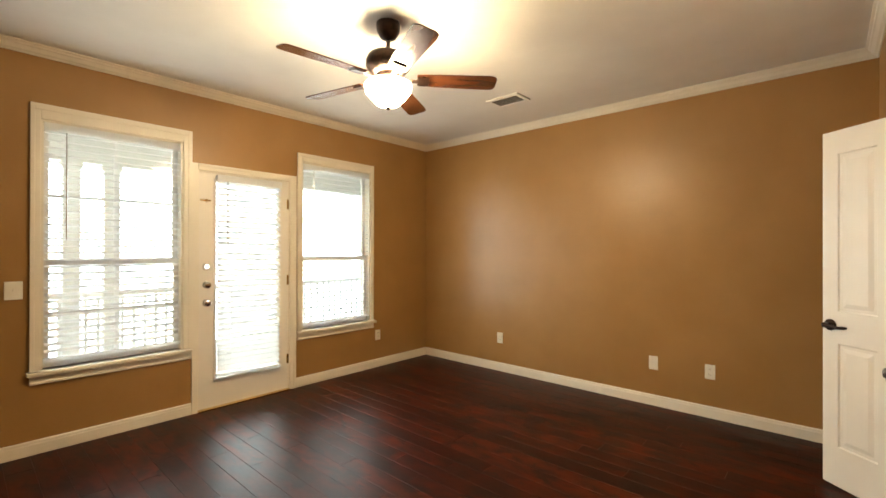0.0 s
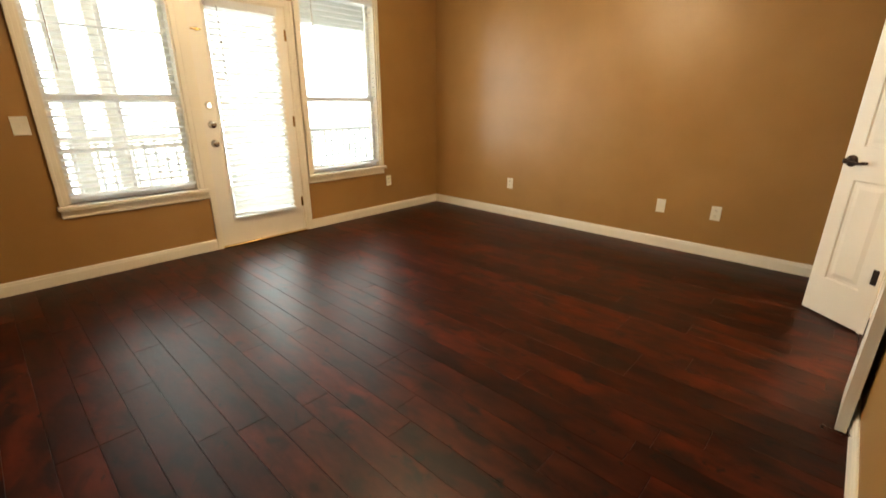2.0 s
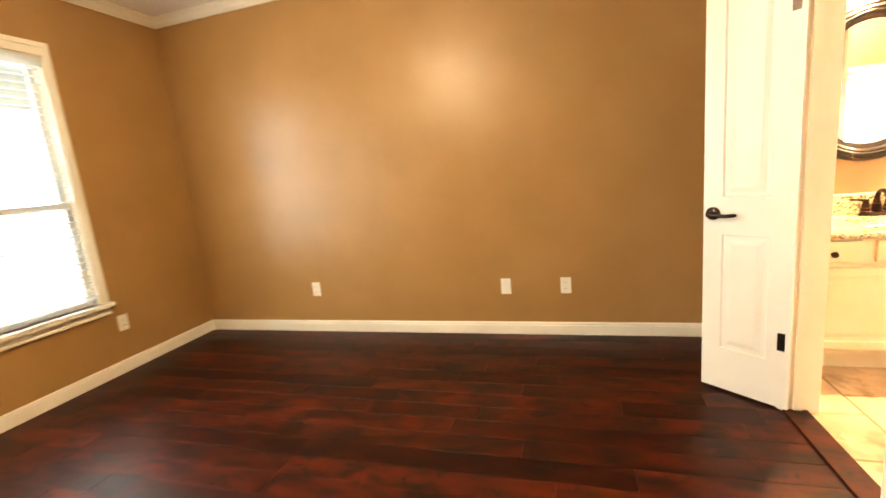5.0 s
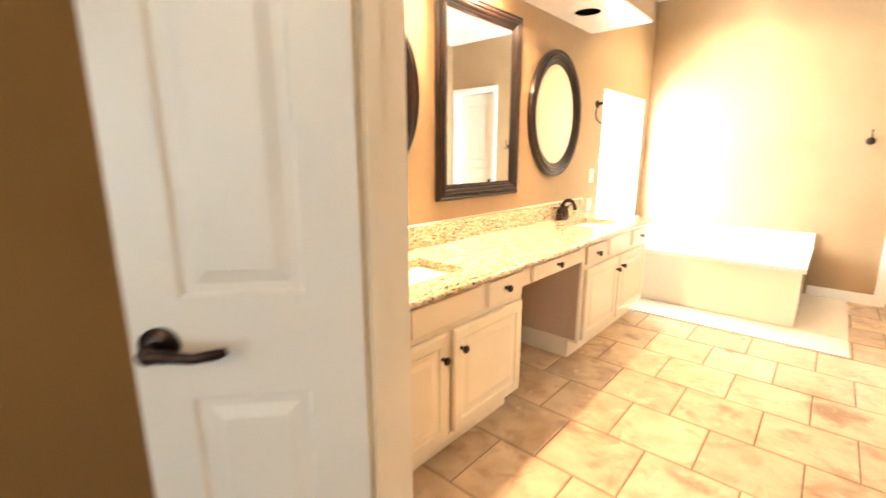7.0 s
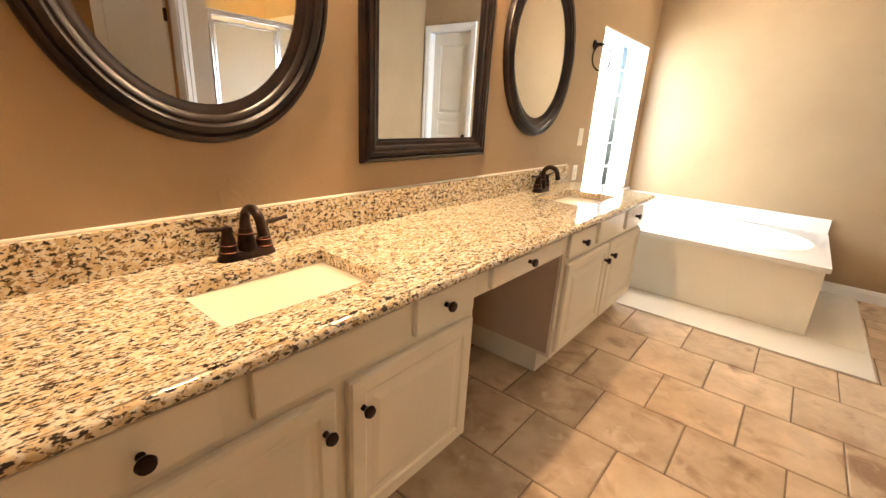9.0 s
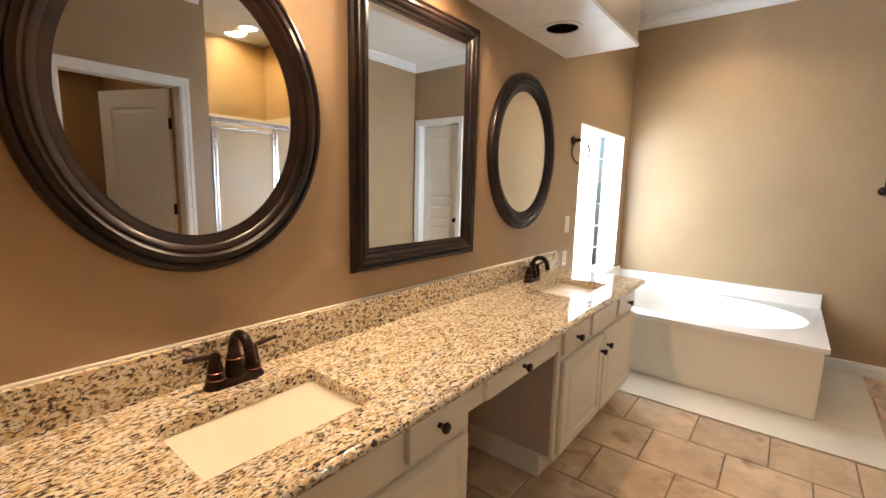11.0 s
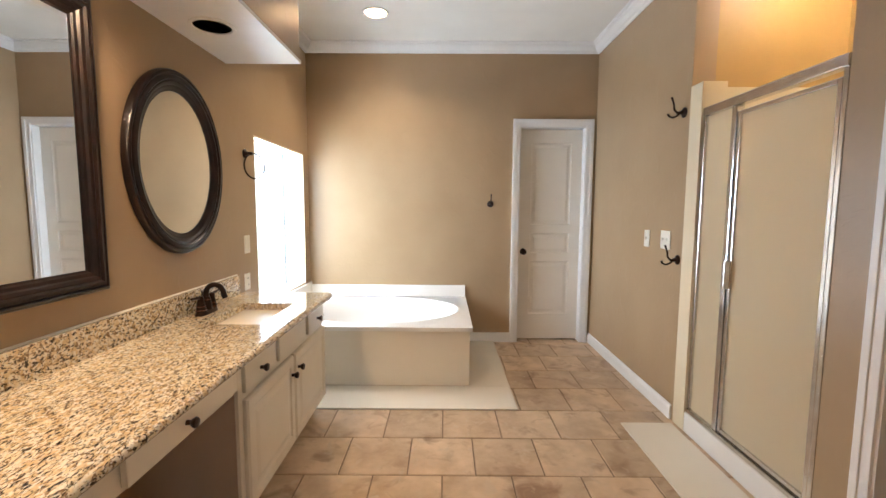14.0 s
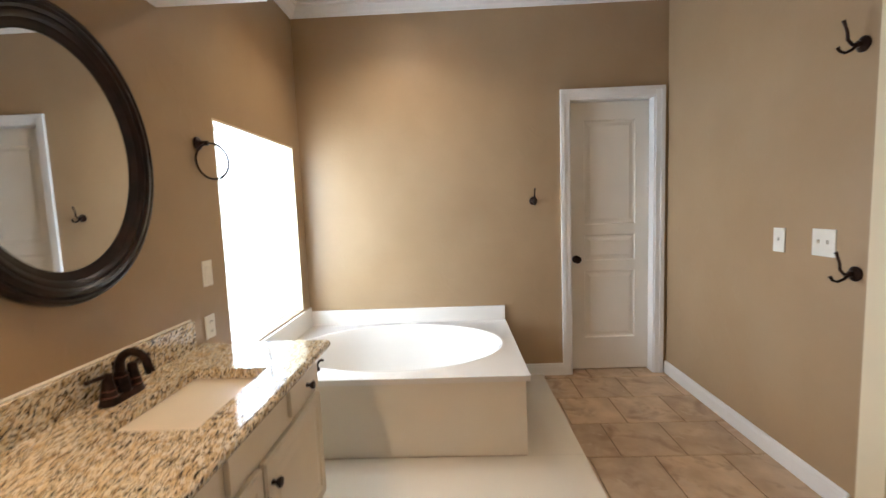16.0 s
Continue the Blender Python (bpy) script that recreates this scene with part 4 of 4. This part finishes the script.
def sink(o, label):
    x0, x1, y0, y1 = o
    cx, cy = (x0 + x1) / 2, (y0 + y1) / 2
    s = thing("sink", (cx, cy, CB), label, "sink", "vanity sinks")
    bm = bmesh.new()

    def ring(hx, hy, z, r, dx=0.0):
        out = []
        for k, (sx, sy) in enumerate(((1, 1), (-1, 1), (-1, -1), (1, -1))):
            for i in range(6):
                a = radians(90 * k + 18 * i)
                out.append(bm.verts.new((sx * (hx - r) + r * math.cos(a) + dx, sy * (hy - r) + r * math.sin(a), z)))
        return out
    hx, hy = (x1 - x0) / 2, (y1 - y0) / 2
    rings = [ring(hx + 0.02, hy + 0.02, -0.001, 0.02), ring(hx + 0.004, hy + 0.004, -0.001, 0.02), ring(hx + 0.001, hy + 0.001, -0.012, 0.02), ring(hx - 0.012, hy - 0.012, -0.06, 0.03),
             ring(hx - 0.03, hy - 0.03, -0.105, 0.045), ring(hx - 0.075, hy - 0.07, -0.125, 0.05), ring(0.026, 0.026, -0.132, 0.024), ring(0.022, 0.022, -0.14, 0.02)]
    for a, b in zip(rings, rings[1:]):
        n = len(a)
        for i in range(n):
            bm.faces.new((a[i], a[(i + 1) % n], b[(i + 1) % n], b[i]))
    bm.faces.new(rings[-1])
    part("bowl", bm, M_PORCELAIN, s, "", True)
    part("drain", lathe([(0.021, -0.134), (0.02, -0.130), (0.012, -0.129), (0, -0.131)], segs=20), M_BRONZE, s, "dark bronze drain", True)


sink(SA, "cream undermount rectangular sink under a bronze faucet")
sink(SB, "cream undermount rectangular sink beside the bath window")


def faucet(x, y, label):
    f = thing("faucet", (x, y, CT), label, "faucet", "vanity faucets")
    bm = bmesh.new()
    n = 28
    prev = None
    for hx, hy, z in ((0.082, 0.028, 0), (0.082, 0.028, 0.006), (0.076, 0.024, 0.016), (0.07, 0.02, 0.022)):
        ring = []
        for i in range(n):
            a = 2 * math.pi * i / n
            ring.append(bm.verts.new((math.copysign(abs(math.cos(a)) ** 0.5, math.cos(a)) * hx, math.copysign(abs(math.sin(a)) ** 0.7, math.sin(a)) * hy, z)))
        if prev:
            for i in range(n):
                bm.faces.new((prev[i], prev[(i + 1) % n], ring[(i + 1) % n], ring[i]))
        prev = ring
    bm.faces.new(prev)
    part("base_plate", bm, M_BRONZE, f, "", True)
    cone = [(0.026, 0.02), (0.023, 0.03), (0.021, 0.045), (0.016, 0.07), (0.014, 0.078)]
    for sx in (-0.051, 0.051):
        h = part("valve", lathe(cone + [(0.016, 0.083), (0.013, 0.094), (0, 0.098)], (sx, 0, 0), segs=18), M_BRONZE, f, "", True)
        s = 1 if sx > 0 else -1
        part("lever", lathe([(0.0, 0.078), (0.007, 0.076), (0.0055, 0.06), (0.0075, 0.03), (0.006, 0)], (sx, 0, 0.088), Matrix.Rotation(radians(84 * s), 4, "Y"), 10), M_BRONZE, h, "", True)
        for z, r in ((0.026, 0.0245), (0.045, 0.0215)):
            part("ring", lathe([(r, z - 0.001), (r + 0.0012, z), (r, z + 0.001)], (sx, 0, 0), segs=18), M_COPPER, h, "worn copper ring")
    part("spout_base", lathe([(0.027, 0.02), (0.025, 0.04), (0.021, 0.07), (0.017, 0.085)], segs=18), M_BRONZE, f, "", True)
    part("ring", lathe([(0.0215, 0.069), (0.023, 0.07), (0.0215, 0.071)], segs=18), M_COPPER, f, "worn copper ring")
    path = [(0, 0, 0.075), (0, 0, 0.095)] + [(0, -0.045 + 0.045 * math.cos(a), 0.100 + 0.045 * math.sin(a)) for a in (radians(20 * k) for k in range(1, 9))] + [(0, -0.092, 0.094), (0, -0.098, 0.078)]
    part("spout", tube(path, [0.0165, 0.015] + [0.0135] * 8 + [0.0135, 0.0145], segs=14), M_BRONZE, f, "", True)
    part("lift_rod", tube([(0, 0.018, 0.02), (0, 0.02, 0.115)], [0.0025, 0.004], segs=8), M_BRONZE, f)
    return f


faucet(4.872, -0.018, "dark bronze two-handle faucet with copper edges")
faucet(6.645, -0.018, "dark bronze two-handle faucet with copper edges")


# ---- mirrors ----
FRAME_PROFILE = [(0.0, 0.0), (0.0, 0.016), (0.006, 0.028), (0.016, 0.032), (0.024, 0.027), (0.03, 0.034), (0.042, 0.036), (0.05, 0.028), (0.056, 0.03), (0.066, 0.026), (0.072, 0.018), (0.084, 0.016), (0.09, 0.010), (0.098, 0.009), (0.098, 0.0)]


def oval_mirror(cx, cz, a, b, label):
    m = thing("oval_mirror", (cx, 0.058, cz), label, "mirror", "vanity mirrors")
    n = 72
    bm = bmesh.new()
    rings = [[bm.verts.new(((a - o) * math.cos(t), -d, (b - o) * math.sin(t))) for t in (2 * math.pi * i / n for i in range(n))] for o, d in FRAME_PROFILE]
    for p, q in zip(rings, rings[1:]):
        for i in range(n):
            bm.faces.new((p[i], p[(i + 1) % n], q[(i + 1) % n], q[i]))
    part("frame", bm, M_FRAME, m, "dark bronze-brown stepped frame", True)
    bm = bmesh.new()
    bm.faces.new([bm.verts.new(((a - 0.094) * math.cos(t), -0.006, (b - 0.094) * math.sin(t))) for t in (2 * math.pi * i / n for i in range(n))])
    part("glass", bm, M_MIRROR, m)


oval_mirror(4.836, 1.497, 0.374, 0.432, "oval wall mirror in a dark stepped frame")
oval_mirror(6.592, 1.499, 0.372, 0.432, "oval wall mirror in a dark frame beside the window")
mm = thing("rectangular_mirror", (5.716, 0.058, 1.503), "rectangular wall mirror in a dark stepped frame", "mirror", "vanity mirrors")
HX, HZ = 0.376, 0.52
bm = bmesh.new()
rings = [[bm.verts.new((sx * (HX - o), -d, sz * (HZ - o))) for sx, sz in ((1, 1), (-1, 1), (-1, -1), (1, -1))] for o, d in [(o * 0.86, d) for o, d in FRAME_PROFILE]]
for p, q in zip(rings, rings[1:]):
    for i in range(4):
        bm.faces.new((p[i], p[(i + 1) % 4], q[(i + 1) % 4], q[i]))
part("frame", bm, M_FRAME, mm, "dark bronze-brown stepped frame")
part("glass", boxes((-HX + 0.08, -0.007, -HZ + 0.08, HX - 0.08, -0.003, HZ - 0.08)), M_MIRROR, mm)

# ---- glass block window ----
bw = thing("window_3", (7.955, 0.06, BW[2]), "glass block window over the bathtub, glowing with daylight", "window", kind="structure")
part("reveal", boxes((-0.515, 0.0, 0, -0.503, 0.155, 1.176), (0.503, 0.0, 0, 0.515, 0.155, 1.176), (-0.503, 0, 1.164, 0.503, 0.155, 1.176)), M_SHOWER_TILE, bw)
block = mesh_of("glass_block", boxes((-0.0965, 0.06, 0.003, 0.0965, 0.115, 0.187), bevel=0.012), M_BLOCK, True)
for i in range(5):
    for j in range(6):
        o = new("glass_block", block)
        o.parent = bw
        o.location = (-0.402 + i * 0.201, 0, j * 0.192 + 0.004)
        o.visible_shadow = False
part("mortar", boxes(*[(-0.502, 0.075, 0.001 + j * 0.192, 0.502, 0.1, 0.006 + j * 0.192) for j in range(7)], *[(-0.5045 + i * 0.201, 0.076, 0.006, -0.5005 + i * 0.201, 0.099, 1.162) for i in range(6)]), M_BLIND, bw)

# ---- bathtub ----
tub = thing("bathtub", (8.05, -0.67, 0), "white oval drop-in bathtub in a cream marble deck", "bathtub")
TX0, TX1, TY0, TY1, TZ = 7.498 - 8.05, 8.600 - 8.05, -1.432 + 0.67, 0.055 + 0.67, 0.447
bm = bmesh.new()
n = 96
OA, OB = 0.475, 0.68


def rect_point(t):
    c, s = math.cos(t), math.sin(t)
    cx, cy = (TX0 + TX1) / 2, (TY0 + TY1) / 2
    hx, hy = (TX1 - TX0) / 2, (TY1 - TY0) / 2
    k = min(hx / max(abs(c), 1e-6), hy / max(abs(s), 1e-6))
    return cx + c * k, cy + s * k


corner = math.atan2((TY1 - TY0) / 2, (TX1 - TX0) / 2)
angles = sorted([2 * math.pi * i / n for i in range(n)] + [corner, math.pi - corner, math.pi + corner, 2 * math.pi - corner])
cx, cy = (TX0 + TX1) / 2, (TY0 + TY1) / 2
rings = [[bm.verts.new((*rect_point(t), TZ - 0.03)) for t in angles], [bm.verts.new((*rect_point(t), TZ)) for t in angles]]
for s, z in ((1.0, TZ), (0.985, TZ + 0.006), (0.965, TZ + 0.004), (0.94, TZ - 0.02), (0.90, TZ - 0.12), (0.84, TZ - 0.28), (0.74, TZ - 0.37), (0.5, TZ - 0.395), (0.1, TZ - 0.40)):
    rings.append([bm.verts.new((cx + OA * s * math.cos(t), cy + OB * s * math.sin(t), z)) for t in angles])
for a, b in zip(rings, rings[1:]):
    for i in range(len(a)):
        j = (i + 1) % len(a)
        bm.faces.new((a[i], a[j], b[j], b[i]))
bm.faces.new(rings[-1])
part("basin_and_deck", bm, M_TUB, tub, "white oval basin in a white deck", True)
part("skirt", boxes((TX0 + 0.02, TY0 + 0.02, 0.012, TX0 + 0.035, TY1, TZ - 0.0302), (TX0 + 0.035, TY0 + 0.02, 0.012, TX1, TY0 + 0.035, TZ - 0.0302)), M_SKIRT, tub, "cream marble skirt panels")
part("splash", boxes((TX1 - 0.018, TY0 + 0.004, TZ + 0.0005, TX1, TY1, 0.558), (TX0 + 0.01, TY1 - 0.018, TZ + 0.0005, TX1 - 0.018, TY1, 0.592), bevel=0.003), M_TUB, tub, "white splash strip along the walls")
whole("floor_border_tub", boxes((7.158, -1.705, 0.002, 7.515, 0.055, 0.011), (7.515, -1.705, 0.002, 8.60, -1.41, 0.011), bevel=0.002), M_SKIRT, "cream marble floor border round the tub", "floor border", "structure")
tf = thing("tub_faucet", (7.65, -0.29, TZ), "small dark bronze tub filler at the deck corner", "faucet")
part("base", lathe([(0.018, 0), (0.016, 0.008), (0.01, 0.02), (0.009, 0.035), (0.0, 0.036)], segs=16), M_BRONZE, tf, "", True)
part("spout", tube([(0, 0, 0.028), (0.02, -0.006, 0.04), (0.05, -0.012, 0.04), (0.062, -0.015, 0.032)], [0.008, 0.007, 0.007, 0.008]), M_BRONZE, tf, "", True)

# ---- shower ----
sh = thing("shower_enclosure", (6.545, -2.66, 0), "chrome framed shower enclosure with frosted glass door", "shower")
part("curb", boxes((-0.49, -0.055, 0, 0.374, 0.028, 0.118), bevel=0.006), M_TUB, sh, "cream marble curb")
HT, FB = 1.80, 0.121


def bar(x0, x1, z0, z1, name="frame_bar", d=0.018):
    part(name, boxes((x0, -d, z0, x1, d, z1), bevel=0.004), M_CHROME, sh)


bar(-0.488, 0.372, HT, HT + 0.045, "header", 0.024)
bar(-0.488, 0.372, FB, FB + 0.022, "sill_track", 0.024)
bar(-0.488, -0.465, FB + 0.023, HT - 0.001, "wall_jamb")
bar(0.350, 0.372, FB + 0.023, HT - 0.001, "wall_jamb")
bar(0.098, 0.132, FB + 0.023, HT - 0.001, "post", 0.02)
part("side_glass", boxes((0.1325, -0.003, FB + 0.024, 0.3495, 0.003, HT - 0.002)), M_SHOWER_GLASS, sh, "frosted cream glass")
dr = part("door_glass", boxes((-0.44, -0.003, FB + 0.05, 0.073, 0.003, HT - 0.05)), M_SHOWER_GLASS, sh, "frosted cream glass")
part("door_frame", boxes((-0.462, -0.012, FB + 0.03, -0.44, 0.014, HT - 0.03), (0.073, -0.012, FB + 0.03, 0.095, 0.014, HT - 0.03), (-0.44, -0.012, FB + 0.03, 0.073, 0.014, FB + 0.05), (-0.44, -0.012, HT - 0.05, 0.073, 0.014, HT - 0.03), bevel=0.003), M_CHROME, dr)
part("handle", boxes((0.073, 0.015, 0.90, 0.095, 0.045, 1.04), bevel=0.004), M_CHROME, dr)
whole("shower_mat", boxes((6.06, SY + 0.036, 0.002, 6.992, -2.297, 0.011), bevel=0.002), M_SKIRT, "cream marble floor strip before the shower", "floor border", "structure")
whole("floor_shower", boxes((5.9, -3.62, -0.1, 7.13, -2.716, 0.05)), M_TUB, "white shower pan", "floor", "structure")


# ---- hooks, towel ring ----
def robe_hook(m, label, prongs=True):
    """Faces local -y."""
    h = thing("robe_hook", m, label, "hook", "robe hooks")
    part("rosette", lathe([(0.03, 0), (0.03, 0.006), (0.022, 0.012), (0.012, 0.016), (0.012, 0.028), (0, 0.03)], turn=TO_MY, segs=18), M_BRONZE, h, "", True)
    part("upper_prong", tube([(0, -0.025, 0), (0, -0.045, 0.0), (0, -0.062, 0.018), (0, -0.064, 0.045), (0, -0.075, 0.075), (0, -0.08, 0.088)], [0.007, 0.0065, 0.006, 0.0055, 0.0055, 0.007]), M_BRONZE, h, "", True)
    part("lower_prong", tube([(0, -0.028, -0.002), (0, -0.045, -0.02), (0, -0.07, -0.03), (0, -0.09, -0.022), (0, -0.098, -0.008)], [0.007, 0.006, 0.0055, 0.0055, 0.007]), M_BRONZE, h, "", True)


robe_hook(pose(7.10, SY, 1.86, 0, 0, 180), "dark bronze double robe hook beside the shower")
robe_hook(pose(7.085, SY, 0.99, 0, 0, 180), "dark bronze double robe hook below the switches")
robe_hook(pose(8.605, -1.658, 1.333, 0, 0, -90), "dark bronze double robe hook beside the closet door")
tr = thing("towel_ring", (7.30, 0.058, 1.635), "dark bronze towel ring beside the window", "towel ring")
part("rosette", lathe([(0.03, 0), (0.03, 0.006), (0.02, 0.014), (0.012, 0.018), (0.011, 0.05), (0.0, 0.054)], turn=TO_MY, segs=18), M_BRONZE, tr, "", True)
part("ring", tube([(0.022 + 0.072 * math.sin(a), -0.052 - 0.034 * math.sin(a), -0.078 + 0.08 * math.cos(a)) for a in (2 * math.pi * i / 40 for i in range(40))], 0.005, closed=True), M_BRONZE, tr, "", True)


# ---- recessed cans ----
def can(x, y, z, lit, label, r=0.085):
    c = thing("recessed_light", (x, y, z), label, "recessed light", "recessed lights")
    part("trim_ring", lathe([(r + 0.018, -0.001), (r + 0.016, -0.007), (r, -0.009), (r - 0.004, -0.002)], segs=32), M_WHITE_TRIM, c, "", True)
    part("lens", lathe([(0.0, -0.003), (r - 0.003, -0.003)], segs=32), M_CAN_LIT if lit else M_CAN_OFF, c, "glowing lens" if lit else "dark unlit lens")


can(7.96, -0.69, BATH_H, True, "lit round recessed light in the bathroom ceiling")
can(6.64, -3.34, BATH_H, True, "lit round recessed light over the shower")
can(6.64, -3.05, BATH_H, True, "lit round recessed light over the shower")
can(5.0, -3.5, BATH_H, True, "lit round recessed light in the closet ceiling")
can(4.85, -0.13, 2.13, True, "lit round recessed light in the vanity soffit")
can(5.73, -0.13, 2.13, True, "lit round recessed light in the vanity soffit")
can(6.577, -0.145, 2.13, False, "unlit dark recessed light in the vanity soffit")

# ---- floors: planks and tiles ----
fl = whole("floor_bedroom", boxes((-T, -6.15, -0.1, 4.155, 0.16, -0.004)), M_SUB, "dark hand-scraped cherry plank floor", "floor", "structure")
PW = 0.127
cache = {}


def piece(name, w, d, h, material, parent, at, bevel=0.003):
    """A floor piece with chamfered top edges; alike pieces share a mesh."""
    key = (name, round(w, 3), round(d, 3))
    if key not in cache:
        b = bevel
        v = [(-w / 2, -d / 2, -h), (w / 2, -d / 2, -h), (w / 2, d / 2, -h), (-w / 2, d / 2, -h),
             (-w / 2, -d / 2, -b), (w / 2, -d / 2, -b), (w / 2, d / 2, -b), (-w / 2, d / 2, -b),
             (-w / 2 + b, -d / 2 + b, 0), (w / 2 - b, -d / 2 + b, 0), (w / 2 - b, d / 2 - b, 0), (-w / 2 + b, d / 2 - b, 0)]
        f = [(8, 9, 10, 11)] + [(i + 4, (i + 1) % 4 + 4, (i + 1) % 4 + 8, i + 8) for i in range(4)] + [(i, (i + 1) % 4, (i + 1) % 4 + 4, i + 4) for i in range(4)]
        me = bpy.data.meshes.new(name)
        me.from_pydata(v, [], f)
        me.materials.append(material)
        cache[key] = me
    o = new(name, cache[key])
    o.parent = parent
    o.location = at
    return o


rng = random.Random(5)
LENGTHS = (0.6, 0.9, 1.2, 1.5)
y = 0.0
while y > -6.0:
    x = -rng.choice((0.1, 0.35, 0.6, 0.8))
    while x < 4.10:
        l = rng.choice(LENGTHS)
        a, b = max(x, 0.0), min(x + l, 4.10)
        if b - a > 0.03:
            piece("plank", round(b - a, 2) - 0.0008, PW - 0.0008, 0.012, M_PLANK, fl, ((a + b) / 2, y - PW / 2, rng.uniform(-0.0003, 0.0002)), 0.0009)
        x += l
    y -= PW

ft = whole("floor_bath", boxes((4.155, -4.6, -0.1, 8.9, 0.22, -0.004)), M_GROUT, "brown travertine-look tile floor laid in offset rows", "floor", "structure")
TW, TR = 0.3365, 0.343
k = 0
for i in range(-8, 9):
    x1 = 6.82 - i * TR
    x0 = x1 - TR
    if x0 > 8.78 or x1 < 4.19:
        continue
    a, b = max(x0, 4.19), min(x1, 8.78)
    off = -1.05 + (0.165 if i % 2 else 0.0)
    for j in range(-11, 6):
        y1 = off + j * TW
        y0 = y1 - TW
        c, d = max(y0, -4.5), min(y1, 0.06)
        if d - c < 0.03 or b - a < 0.03 or (a > 7.52 and c > -1.38) or (d < -2.78 and (a > 5.85)):
            continue
        piece("tile", round(b - a, 3) - 0.007, round(d - c, 3) - 0.007, 0.02, M_TILE, ft, ((a + b) / 2, (c + d) / 2, rng.uniform(-0.0008, 0.0006)), 0.003)
